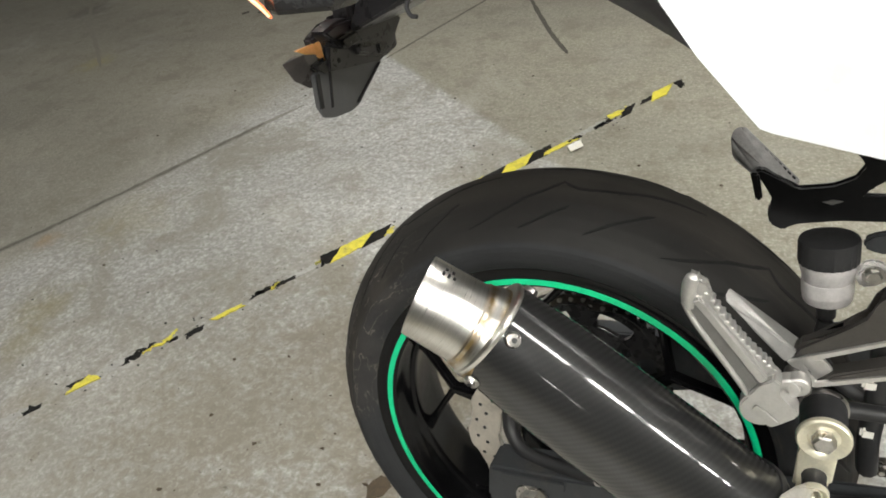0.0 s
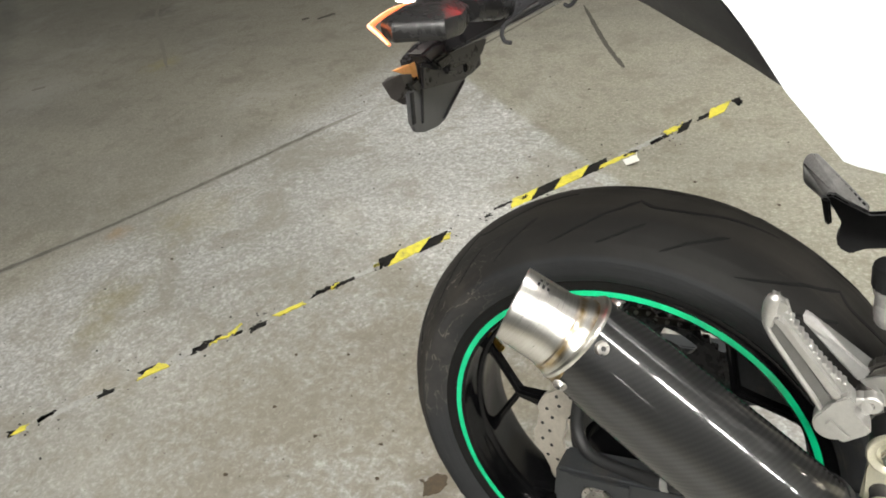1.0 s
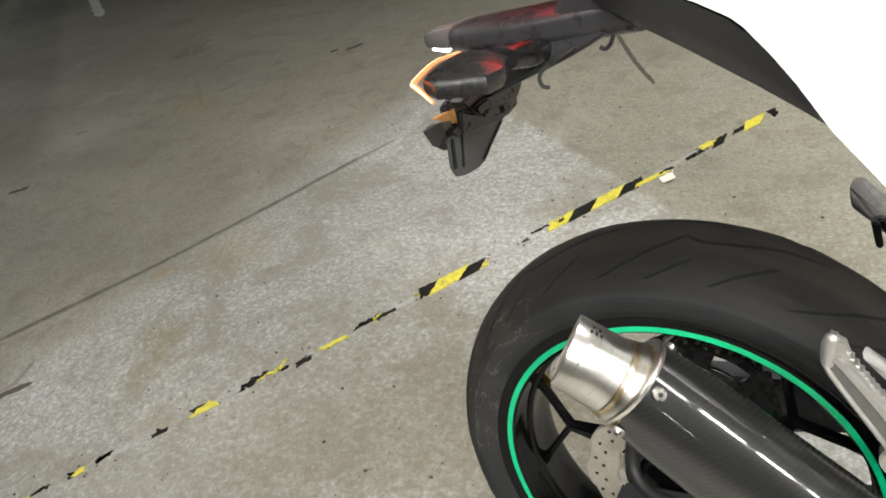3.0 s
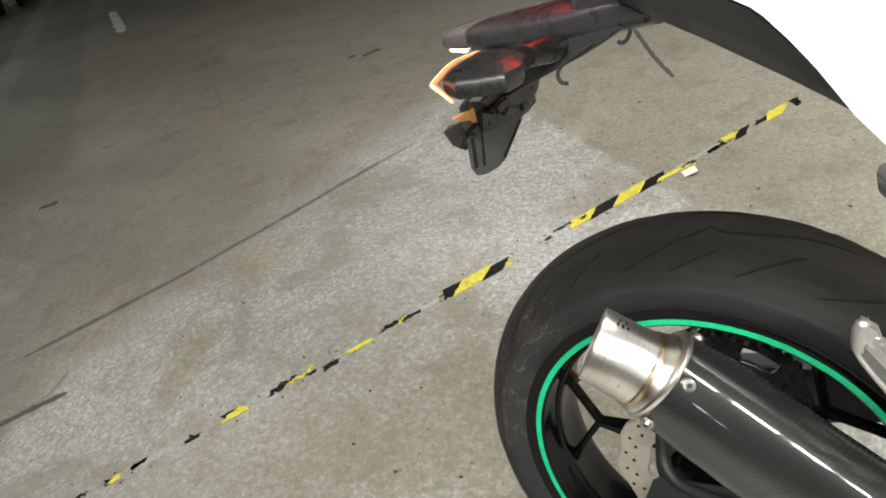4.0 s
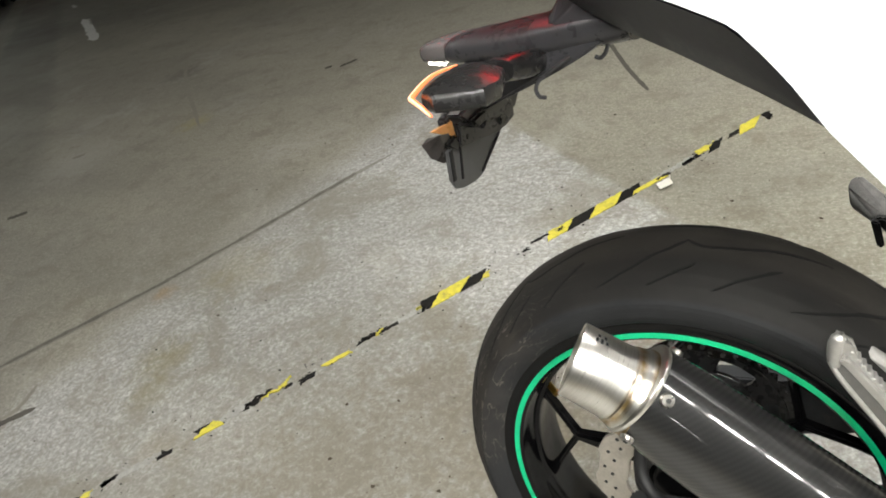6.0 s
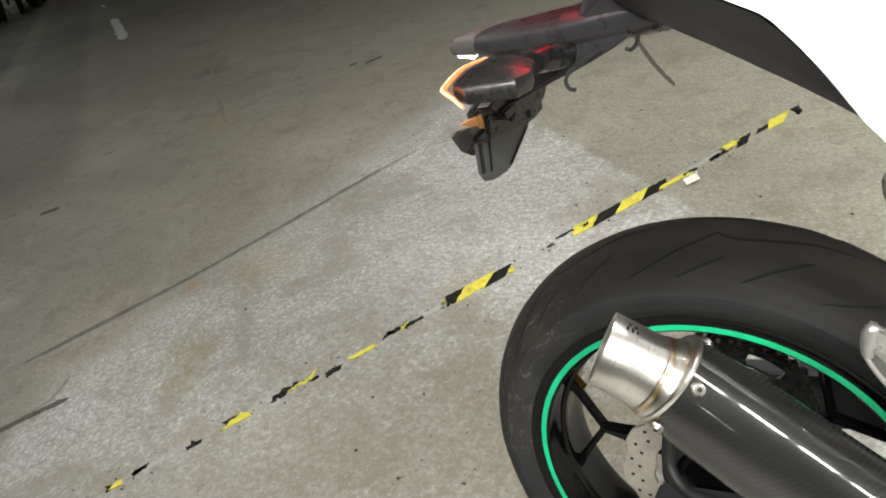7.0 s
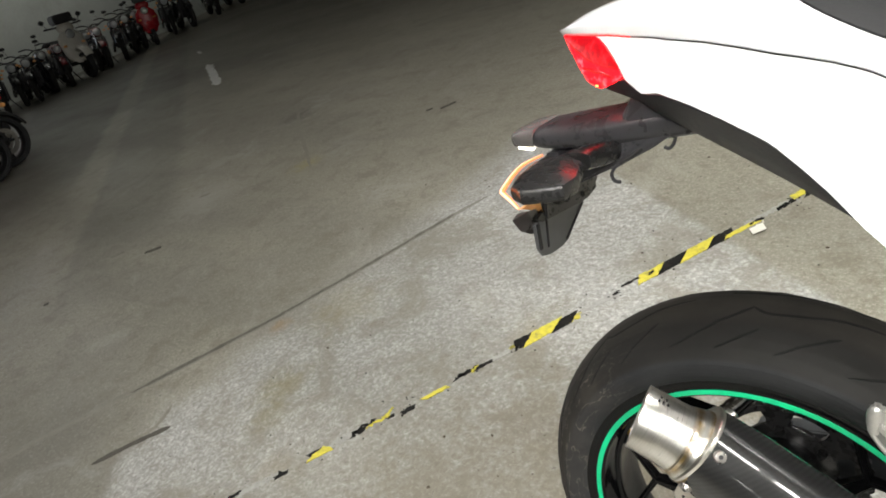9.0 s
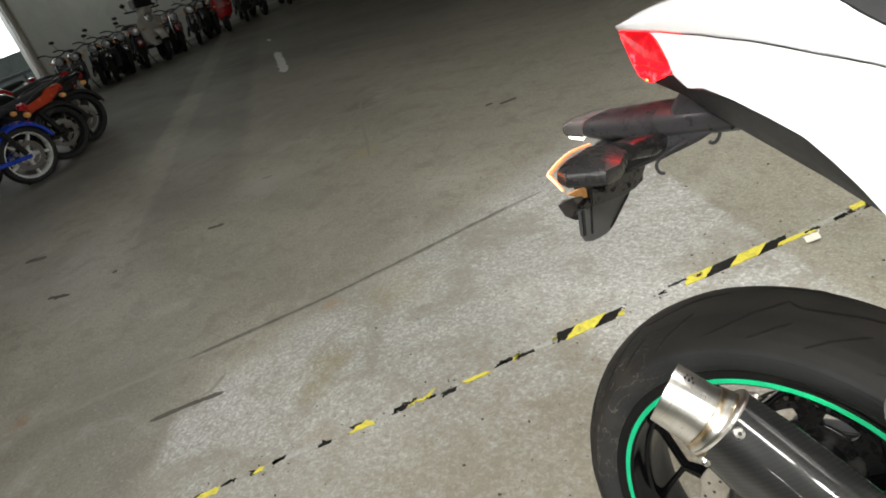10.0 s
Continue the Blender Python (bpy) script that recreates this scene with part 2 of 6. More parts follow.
def steel_material(name, tint=True):
    m = Mat(name, (0.62, 0.60, 0.56), 0.3, 1.0)
    sep = m.node("SeparateXYZ", Vector=m.coords())
    brushed = m.node("Mapping", Vector=m.coords(), Scale=(40, 40, 900)).outputs[0]
    n = m.noise(1.0, 4, 0.6, vec=brushed)
    col = m.ramp(n, (0.3, (0.80, 0.775, 0.73)), (0.7, (0.94, 0.915, 0.87)))
    if tint:
        # straw heat tint beside the weld
        bead = m.math("ABSOLUTE", m.math("SUBTRACT", sep.outputs[2], 0.0140))
        root = m.math("ABSOLUTE", m.math("SUBTRACT", sep.outputs[2], 0.0010))
        d = m.math("MINIMUM", bead, root)
        heat = m.math("MULTIPLY", m.smooth(d, 0.0060, 0.0), m.smooth(m.noise(70, 3), 0.20, 0.6))
        col = m.mix(m.math("MULTIPLY", heat, 0.9), col, (0.50, 0.33, 0.10))
    m.set("Base Color", col)
    m.set("Roughness", m.math("ADD", m.math("MULTIPLY", n, 0.14), 0.23))
    m.bump(n, 0.05, 0.0003)
    return m.m


def rubber_material():
    m = Mat("tyre_rubber", (0.03, 0.03, 0.03), 0.6)
    a, b, c = m.noise(14, 5), m.noise(140, 3), m.noise(5, 6, 0.7)
    col = m.ramp(a, (0.3, (0.024, 0.022, 0.020)), (0.7, (0.043, 0.039, 0.034)))
    sp = m.node("SeparateXYZ", Vector=m.coords())
    rad = m.math("SQRT", m.math("ADD", m.math("MULTIPLY", sp.outputs[0], sp.outputs[0]), m.math("MULTIPLY", sp.outputs[2], sp.outputs[2])))
    wall = m.smooth(rad, 0.276, 0.268)
    col = m.mix(wall, col, m.ramp(a, (0.3, (0.027, 0.028, 0.030)), (0.7, (0.041, 0.042, 0.044))))
    # clean dark shoulder beside the dusty crown, darkened further to paint the bike's shade
    shoulder = m.math("MULTIPLY", m.smooth(rad, 0.3085, 0.2990), m.math("SUBTRACT", 1.0, wall))
    col = m.mix(m.math("MULTIPLY", shoulder, 0.85), col, m.ramp(a, (0.3, (0.012, 0.0115, 0.011)), (0.7, (0.022, 0.021, 0.020))))
    scrape = m.node("Mapping", Vector=m.coords(), Scale=(5, 60, 5)).outputs[0]
    dust = m.math("MULTIPLY", m.smooth(m.noise(3, 5, 0.7, vec=scrape), 0.52, 0.7), m.smooth(c, 0.48, 0.62))
    col = m.mix(m.math("MULTIPLY", dust, 0.4), col, (0.09, 0.075, 0.06))
    ang = m.math("ARCTAN2", sp.outputs[2], sp.outputs[0])
    # pale dried-mud scratches along the shoulder, a web of long cracks
    bend = m.node("CombineXYZ", X=m.math("ADD", m.math("MULTIPLY", ang, 3.0), m.math("MULTIPLY", m.noise(60, 3), 0.5)), Y=m.math("ADD", m.math("MULTIPLY", rad, 60.0), m.math("MULTIPLY", m.noise(26, 4), 1.6)), Z=m.math("MULTIPLY", sp.outputs[1], 26.0)).outputs[0]
    strand = m.math("ABSOLUTE", m.math("SUBTRACT", m.noise(0.9, 3, 0.55, vec=bend, distortion=0.4), 0.5))
    crack = m.smooth(strand, 0.012, 0.002)
    haze = m.noise(38, 5, 0.7)
    for px, py, pz, r, dense in ((-0.208, -0.092, 0.185, 0.030, 1.0), (-0.245, -0.090, 0.105, 0.040, 0.9), (-0.268, -0.080, 0.035, 0.050, 0.7), (-0.225, -0.080, 0.205, 0.075, 0.35)):
        d = m.node("VectorMath", Vector=m.coords())
        d.operation = "DISTANCE"
        d.inputs[1].default_value = (px, py, pz)
        near = m.smooth(m.math("ADD", m.math("DIVIDE", d.outputs["Value"], r), m.math("MULTIPLY", m.math("SUBTRACT", haze, 0.5), 1.6)), 1.5, 0.3)
        col = m.mix(m.math("MULTIPLY", m.math("MULTIPLY", near, crack), 0.62 * dense), col, (0.25, 0.22, 0.185))
        col = m.mix(m.math("MULTIPLY", near, 0.16 * dense), col, (0.16, 0.14, 0.12))
    m.set("Base Color", col)
    m.set("Roughness", m.math("ADD", m.math("MULTIPLY", a, 0.3), 0.52))
    m.set("Specular IOR Level", m.math("SUBTRACT", 0.30, m.math("MULTIPLY", wall, 0.17)))
    # moulded rings on the sidewall
    ring = m.math("ADD", m.smooth(m.math("ABSOLUTE", m.math("SUBTRACT", rad, 0.2555)), 0.0014, 0.0006), m.math("ADD", m.smooth(m.math("ABSOLUTE", m.math("SUBTRACT", rad, 0.2440)), 0.0012, 0.0005), m.smooth(rad, 0.2700, 0.2690)))
    m.bump(m.math("ADD", m.math("ADD", b, m.math("MULTIPLY", a, 2.0)), m.math("MULTIPLY", ring, 1.5)), 0.22, 0.0008)
    return m.m


def clear_material(name, colour, rough=0.08, trans=0.9):
    m = Mat(name, colour, rough)
    n = m.noise(50, 3)
    m.set("Base Color", m.ramp(n, (0.2, tuple(c * 0.85 for c in colour)), (0.8, colour)))
    m.set("Transmission Weight", trans).set("IOR", 1.35)
    return m.m


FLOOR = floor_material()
RUBBER = rubber_material()
CARBON = carbon_material()
STEEL = steel_material("heat_tinted_steel")
RING = steel_material("ring_steel", False)
BLACK_GLOSS = varied("black_gloss_paint", (0.004, 0.004, 0.0045), 0.15, 0.0, 30, 0.3, 0.02, coat=0.08, spec=0.22)
BLACK_MATT = varied("black_satin_plastic", (0.020, 0.020, 0.021), 0.5, 0.0, 120, 0.3, 0.35, dist=0.0006)
GREY_PLASTIC = varied("grained_grey_plastic", (0.046, 0.046, 0.051), 0.55, 0.0, 160, 0.3, 0.4, dist=0.0006)
SWINGARM = varied("satin_dark_grey_metal", (0.046, 0.049, 0.053), 0.5, 0.3, 60, 0.25, 0.2, dirt=0.25)
SMOKED = clear_material("smoked_plastic", (0.165, 0.167, 0.175), 0.30, 0.2)
GREEN = varied("green_rim_tape", (0.002, 0.66, 0.30), 0.35, 0.0, 80, 0.12, 0.05)
WHITE = varied("pearl_white_paint", (0.92, 0.93, 0.945), 0.3, 0.0, 12, 0.03, 0.02, coat=0.8)
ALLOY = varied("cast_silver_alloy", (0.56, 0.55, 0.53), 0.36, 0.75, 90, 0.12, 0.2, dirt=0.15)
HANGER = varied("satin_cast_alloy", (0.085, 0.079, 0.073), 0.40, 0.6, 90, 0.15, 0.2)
ZINC = varied("yellowed_zinc_plating", (0.76, 0.72, 0.57), 0.36, 0.55, 70, 0.2, 0.15, dirt=0.3)
DISC = varied("ground_brake_steel", (0.55, 0.51, 0.45), 0.38, 0.6, 50, 0.2, 0.15, dirt=0.2)
BRONZE = varied("gold_anodised", (0.75, 0.45, 0.08), 0.3, 1.0, 60, 0.2, 0.1)
CHAIN = varied("greasy_chain_steel", (0.10, 0.09, 0.08), 0.4, 0.9, 150, 0.5, 0.3)
PLATED = varied("plated_sheet_steel", (0.62, 0.60, 0.55), 0.33, 0.75, 60, 0.18, 0.1, dirt=0.25)
PIN = varied("bright_chain_pin", (0.55, 0.53, 0.50), 0.3, 1.0, 90, 0.2, 0.1)


def lens_material(name, low, lit_gain):
    """A lit red lens whose cells glow unevenly."""
    m = Mat(name, (0.55, 0.01, 0.02), 0.15)
    cell = m.node("TexVoronoi", Vector=m.coords(), Scale=110.0).outputs["Distance"]
    lit = m.smooth(m.math("ADD", m.math("MULTIPLY", cell, 0.6), m.noise(60, 3, distortion=0.6)), 0.80, 1.15)
    m.set("Emission Color", m.mix(lit, (1.0, 0.0035, 0.007), (1.0, 0.028, 0.034)))
    m.set("Emission Strength", m.math("ADD", m.math("MULTIPLY", lit, lit_gain), low))
    return m.m


RED_LENS = lens_material("red_lens", 4.0, 5.0)
RED_DEEP = lens_material("deep_red_lens", 0.34, 0.9)
RED_GLOW = emitting("tail_bulb", (1.0, 0.10, 0.03), 16.0)
AMBER_GLOW = emitting("lit_amber_lens", (1.0, 0.20, 0.07), 1.2, (0.85, 0.28, 0.10))
AMBER_CORE = emitting("lit_amber_core", (1.0, 0.52, 0.28), 1.7, (0.9, 0.6, 0.4))
AMBER_BODY = varied("smoked_amber_plastic", (0.062, 0.056, 0.054), 0.3, 0.0, 40, 0.3, 0.1, coat=0.4)
AMBER = varied("amber_reflector", (1.0, 0.47, 0.16), 0.3, 0.0, 60, 0.15, 0.1)
PLATE_GLOW = emitting("plate_lamp", (1.0, 0.93, 0.82), 9.0)
CLEAR = clear_material("clear_lens", (0.30, 0.285, 0.285), 0.15, 0.55)
FROST = varied("milky_plastic", (0.58, 0.555, 0.545), 0.35, 0.0, 45, 0.22, 0.1)
TAPE_Y = varied("yellow_tape", (0.66, 0.58, 0.07), 0.5, 0.0, 60, 0.22, 0.3, dirt=0.75)
TAPE_K = varied("black_tape", (0.0085, 0.008, 0.0075), 0.6, 0.0, 60, 0.4, 0.3, dirt=0.12, spec=0.25)
PAPER = varied("white_paper", (0.78, 0.76, 0.70), 0.7, 0.0, 60, 0.06, 0.1)
GROOVE_SHADE = varied("groove_shade_rubber", (0.004, 0.004, 0.004), 0.8, 0.0, 60, 0.2, 0.1)
CAST_DIM = varied("dim_cast_alloy", (0.22, 0.215, 0.208), 0.42, 0.6, 90, 0.15, 0.2, dirt=0.2)
PEG_GREY = varied("worn_grey_peg", (0.42, 0.41, 0.40), 0.55, 0.1, 90, 0.3, 0.3, dirt=0.3)
BOOM = varied("dusty_satin_plastic", (0.050, 0.049, 0.054), 0.30, 0.0, 50, 0.14, 0.05)
SATIN = varied("satin_black_housing", (0.020, 0.0195, 0.020), 0.27, 0.0, 60, 0.3, 0.1)
JOINT = varied("dark_joint_filler", (0.135, 0.126, 0.108), 0.8, 0.0, 25, 0.5, 0.3)
GLUE = varied("worn_tape_glue", (0.36, 0.353, 0.335), 0.6, 0.0, 60, 0.3, 0.2, dirt=0.4)
FAINT_BAND = varied("dull_joint_band", (0.235, 0.225, 0.195), 0.6, 0.0, 22, 0.25, 0.2)
FAINT = varied("faint_brown_smear", (0.235, 0.22, 0.185), 0.5, 0.0, 25, 0.3, 0.2)
SCUFF = varied("black_scuff", (0.085, 0.078, 0.066), 0.7, 0.0, 40, 0.4, 0.2)
MUD = varied("dried_brown_mud", (0.066, 0.047, 0.027), 0.75, 0.0, 90, 0.4, 0.4)
GRIT = varied("brown_grit", (0.075, 0.058, 0.040), 0.9, 0.0, 120, 0.5, 0.3)
WORN_WHITE = varied("worn_white_line", (0.62, 0.61, 0.57), 0.5, 0.0, 8, 0.25, 0.1, dirt=0.4)
FLOOR_GLARE = varied("floor_glare_paint", (0.86, 0.86, 0.83), 0.4, 0.0, 8, 0.15, 0.1, dirt=0.15)
WALL = varied("painted_wall", (0.66, 0.70, 0.655), 0.6, 0.0, 2.5, 0.10, 0.1, dirt=0.15)
YARD_WALL = varied("dark_yard_plaster", (0.10, 0.115, 0.105), 0.8, 0.0, 3, 0.3, 0.2, dirt=0.4)
FRAME = varied("cream_door_frame", (0.50, 0.48, 0.41), 0.5, 0.0, 6, 0.10, 0.1)
CEIL = varied("grey_ceiling", (0.22, 0.22, 0.22), 0.8, 0.0, 3, 0.1, 0.1)
SEAT = varied("seat_vinyl", (0.018, 0.018, 0.020), 0.68, 0.0, 150, 0.3, 0.4, spec=0.3)
BRIGHT_ALLOY = varied("polished_alloy", (0.86, 0.86, 0.85), 0.3, 0.35, 30, 0.08, 0.05)
CHROME = varied("chrome", (0.75, 0.75, 0.76), 0.14, 1.0, 20, 0.08, 0.02)
DARK_METAL = varied("dark_engine_metal", (0.05, 0.05, 0.052), 0.4, 0.7, 40, 0.4, 0.3)
GLASS_LAMP = varied("headlamp_glass", (0.75, 0.78, 0.80), 0.1, 0.5, 40, 0.1, 0.1)
DAYLIGHT = emitting("daylight_yard", (0.95, 0.98, 1.0), 3.0, (0.8, 0.8, 0.8), 0.9)


def paint(name, colour):
    return varied(name, colour, 0.25, 0.0, 10, 0.08, 0.02, coat=0.7)


BLUE, ORANGE, RED = paint("blue_paint", (0.02, 0.07, 0.55)), paint("orange_red_paint", (0.62, 0.07, 0.025)), paint("red_paint", (0.45, 0.012, 0.02))
BLACK_PAINT, CREAM, MAROON = paint("black_paint", (0.012, 0.012, 0.014)), paint("cream_paint", (0.66, 0.64, 0.58)), paint("maroon_paint", (0.16, 0.01, 0.015))

# ---- mesh helpers ----
V = Vector


def lerp(a, b, f):
    return a + (b - a) * f


def part(name, bm, material, parent=None, label="", smooth=True, m=None):
    """Links a bmesh as one mesh object under a thing or a part."""
    bmesh.ops.recalc_face_normals(bm, faces=bm.faces[:])
    me = bpy.data.meshes.new(name)
    bm.to_mesh(me)
    bm.free()
    for f in me.polygons:
        f.use_smooth = smooth
    if smooth:
        me.set_sharp_from_angle(angle=radians(38))
    for mt in material if isinstance(material, (list, tuple)) else (material,):
        me.materials.append(mt)
    ob = new(name, me)
    if parent is not None:
        ob.parent = parent
    if m is not None:
        ob.matrix_basis = m
    if label:
        ob["label"] = label
    return ob


def rings(bm, loops, closed=True, caps=True):
    """A skin through loops of equal count."""
    rows = [[bm.verts.new(p) for p in loop] for loop in loops]
    n = len(rows[0])
    for a, b in zip(rows, rows[1:]):
        for i in range(n if closed else n - 1):
            j = (i + 1) % n
            try:
                bm.faces.new((a[i], a[j], b[j], b[i]))
            except ValueError:
                pass
    if caps and closed:
        for r in (rows[0], rows[-1]):
            try:
                bm.faces.new(r)
            except ValueError:
                pass
    return bm


def lathe(profile, n=48, axis="z", closed=False):
    """A body turned from (radius, height) pairs."""
    bm = bmesh.new()
    loops = []
    for k in range(n):
        a = 2 * math.pi * k / n
        c, s = math.cos(a), math.sin(a)
        loops.append([(r * c, r * s, h) if axis == "z" else (r * c, h, r * s) for r, h in profile])
    loops.append(loops[0])
    rings(bm, loops, closed=closed, caps=False)
    bmesh.ops.remove_doubles(bm, verts=bm.verts[:], dist=1e-6)
    return bm


def solid(profile, n=32, axis="z"):
    """A turned body closed on its axis at both ends."""
    return lathe([(1e-5, profile[0][1]), *profile, (1e-5, profile[-1][1])], n, axis)


def smooth_path(points, steps=6):
    pts = [V(p) for p in points]
    out = []
    for i in range(len(pts) - 1):
        p0, p1, p2, p3 = pts[max(i - 1, 0)], pts[i], pts[i + 1], pts[min(i + 2, len(pts) - 1)]
        for k in range(steps):
            t = k / steps
            out.append(0.5 * ((2 * p1) + (p2 - p0) * t + (2 * p0 - 5 * p1 + 4 * p2 - p3) * t * t + (3 * p1 - p0 - 3 * p2 + p3) * t ** 3))
    out.append(pts[-1])
    return out


def tube(points, r, n=10, steps=6, bm=None):
    """A round bar along a smooth path; r may be a list, one per given point."""
    path = smooth_path(points, steps)
    radii = [r] * len(path) if not isinstance(r, (list, tuple)) else list(np.interp(np.linspace(0, len(points) - 1, len(path)), range(len(points)), r))
    bm = bm or bmesh.new()
    loops, up = [], V((0.13, 0.31, 0.94))
    for i, p in enumerate(path):
        d = (path[min(i + 1, len(path) - 1)] - path[max(i - 1, 0)]).normalized()
        u = d.cross(up).normalized()
        w = u.cross(d)
        up = w
        loops.append([p + (u * math.cos(2 * math.pi * k / n) + w * math.sin(2 * math.pi * k / n)) * radii[i] for k in range(n)])
    return rings(bm, loops)


def prism(poly, lo, hi, plane="xz", bevel=0.002, bm=None):
    """A flat outline given thickness between lo and hi along its normal, with bevelled edges."""
    put = {"xz": lambda a, b, h: (a, h, b), "xy": lambda a, b, h: (a, b, h), "yz": lambda a, b, h: (h, a, b)}[plane]
    own = bmesh.new()
    rings(own, [[put(a, b, lo) for a, b in poly], [put(a, b, hi) for a, b in poly]])
    if bevel:
        bmesh.ops.bevel(own, geom=own.edges[:], offset=bevel, segments=2, affect="EDGES", clamp_overlap=True)
    if bm is None:
        return own
    return join(bm, own)


def join(bm, other):
    me = bpy.data.meshes.new("joined")
    other.to_mesh(me)
    other.free()
    bm.from_mesh(me)
    bpy.data.meshes.remove(me)
    return bm


def block(size, m=None, bevel=0.003, segments=2):
    bm = bmesh.new()
    bmesh.ops.create_cube(bm, size=1.0, matrix=Matrix.Diagonal((*size, 1)))
    if bevel:
        bmesh.ops.bevel(bm, geom=bm.edges[:], offset=bevel, segments=segments, affect="EDGES", clamp_overlap=True)
    if m is not None:
        bmesh.ops.transform(bm, matrix=m, verts=bm.verts[:])
    return bm


def hull(points, bevel=0.002, segments=2):
    bm = bmesh.new()
    for p in points:
        bm.verts.new(p)
    r = bmesh.ops.convex_hull(bm, input=bm.verts[:])
    junk = [e for e in r["geom_interior"] if isinstance(e, bmesh.types.BMVert)]
    bmesh.ops.delete(bm, geom=junk, context="VERTS")
    bmesh.ops.dissolve_limit(bm, angle_limit=radians(3), verts=bm.verts[:], edges=bm.edges[:])
    if bevel:
        bmesh.ops.bevel(bm, geom=bm.edges[:], offset=bevel, segments=segments, affect="EDGES", clamp_overlap=True)
    return bm


def axis_pose(a, b):
    """The pose at a whose z axis points to b."""
    return Matrix.Translation(a) @ (V(b) - V(a)).to_track_quat("Z", "Y").to_matrix().to_4x4()


def empty(name, m=None):
    ob = new(name)
    ob.empty_display_size = 0.1
    if m is not None:
        ob.matrix_basis = m
    return ob


# ---- the hall ----
def slab(name, lo, hi, mat, label, category):
    bm = block([h - l for l, h in zip(lo, hi)], Matrix.Translation([(l + h) / 2 for l, h in zip(lo, hi)]), 0)
    return tagged(part(name, bm, mat, smooth=False), label, category, kind="structure")


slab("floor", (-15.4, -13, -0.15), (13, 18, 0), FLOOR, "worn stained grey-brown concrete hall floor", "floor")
WX = -15.2
slab("wall_west_north", (WX - 0.25, 4.25, 0), (WX, 18, 4.6), WALL, "grey-green painted hall wall behind parked motorcycles", "wall")
slab("wall_west_south", (WX - 0.25, -13, 0), (WX, 1.1, 4.6), WALL, "grey-green painted hall wall beside the gate", "wall")
slab("wall_west_lintel", (WX - 0.25, 1.1, 3.2), (WX, 4.25, 4.6), WALL, "grey-green painted wall over the gate", "wall")
slab("wall_north", (WX, 18, 0), (13, 18.25, 4.6), WALL, "grey-green painted hall wall", "wall")
slab("wall_south", (WX, -13.25, 0), (13, -13, 4.6), WALL, "grey-green painted hall wall", "wall")
slab("wall_east", (13, -13, 0), (13.25, 18, 4.6), WALL, "grey-green painted hall wall", "wall")
slab("ceiling", (WX - 0.25, -13.25, 4.6), (13.25, 18.25, 4.8), CEIL, "grey hall ceiling", "ceiling")
gate = tagged(part("door_1", block((0.30, 0.19, 3.2), pose(WX + 0.03, 4.155, 1.6), 0.01), FRAME, smooth=False), "cream painted gate frame of an open bright doorway", "door frame", kind="structure")
part("frame_post", block((0.30, 0.16, 3.2), pose(WX + 0.03, 1.18, 1.6), 0.01), FRAME, gate)
part("frame_head", block((0.30, 3.0, 0.16), pose(WX + 0.03, 2.76, 3.12), 0.01), FRAME, gate)
part("inner_stop", block((0.06, 0.05, 3.0), pose(WX + 0.21, 4.10, 1.5), 0.006), CREAM, gate)
part("inner_stop", block((0.04, 0.03, 3.0), pose(WX + 0.20, 4.215, 1.5), 0.006), CREAM, gate)
part("lock_plate", block((0.012, 0.06, 0.22), pose(WX + 0.187, 4.165, 1.25), 0.003), CREAM, gate)
yard = slab("backdrop", (WX - 3.2, -2.5, 1.02), (WX - 3.1, 8.0, 4.5), DAYLIGHT, "overexposed daylight outside the gate", "backdrop")
tagged(slab("ground", (WX - 40, -30, -0.2), (WX - 0.25, 40, -0.02), JOINT, "dark asphalt yard outside the gate", "ground"))
tagged(slab("yard_wall", (WX - 3.08, -2.5, -0.02), (WX - 2.9, 8.0, 1.02), YARD_WALL, "low dark plastered wall across the yard", "wall"))
rail = tagged(part("yard_barrier", block((0.08, 4.0, 0.07), pose(WX - 1.2, 2.8, 0.62), 0.01), DARK_METAL), "dark rail of a barrier outside the gate with one white post", "barrier")
for dy, high, coat in ((-1.2, 0.66, DARK_METAL), (0.42, 1.22, WORN_WHITE), (1.4, 0.66, DARK_METAL)):
    part("barrier_post", block((0.06, 0.06, high), pose(WX - 1.2, 2.8 + dy, high / 2 - 0.02), 0.008), coat, rail)

for lx, ly, lz, turn, watts, wide, tilt in LAMPS:
    m = pose(lx, ly, lz, 0, 0, turn) @ pose(0, 0, 0, tilt)
    lamp = tagged(empty("strip_lamp", m), "unseen white metal strip lamp hung from the ceiling", "lamp", "strip lamps")
    part("housing", block((1.5, wide, 0.06), pose(0, 0, 0.06), 0.01), WORN_WHITE, lamp)
    part("reflector", hull([(-0.75, -0.07, 0.03), (0.75, -0.07, 0.03), (-0.75, 0.07, 0.03), (0.75, 0.07, 0.03), (-0.74, -wide * 0.6, 0.012), (0.74, -wide * 0.6, 0.012), (-0.74, wide * 0.6, 0.012), (0.74, wide * 0.6, 0.012)], 0), WORN_WHITE, lamp)
    for sx in (-0.6, 0.6):
        part("hanger", tube([(sx, 0, 0.08), (sx, (4.6 - lz) * math.sin(radians(tilt)), (4.6 - lz) * math.cos(radians(tilt)))], 0.004, 6, 1), DARK_METAL, lamp)
    area_lamp("strip_light", m @ pose(0, 0, -0.01), 1.22, wide, watts)

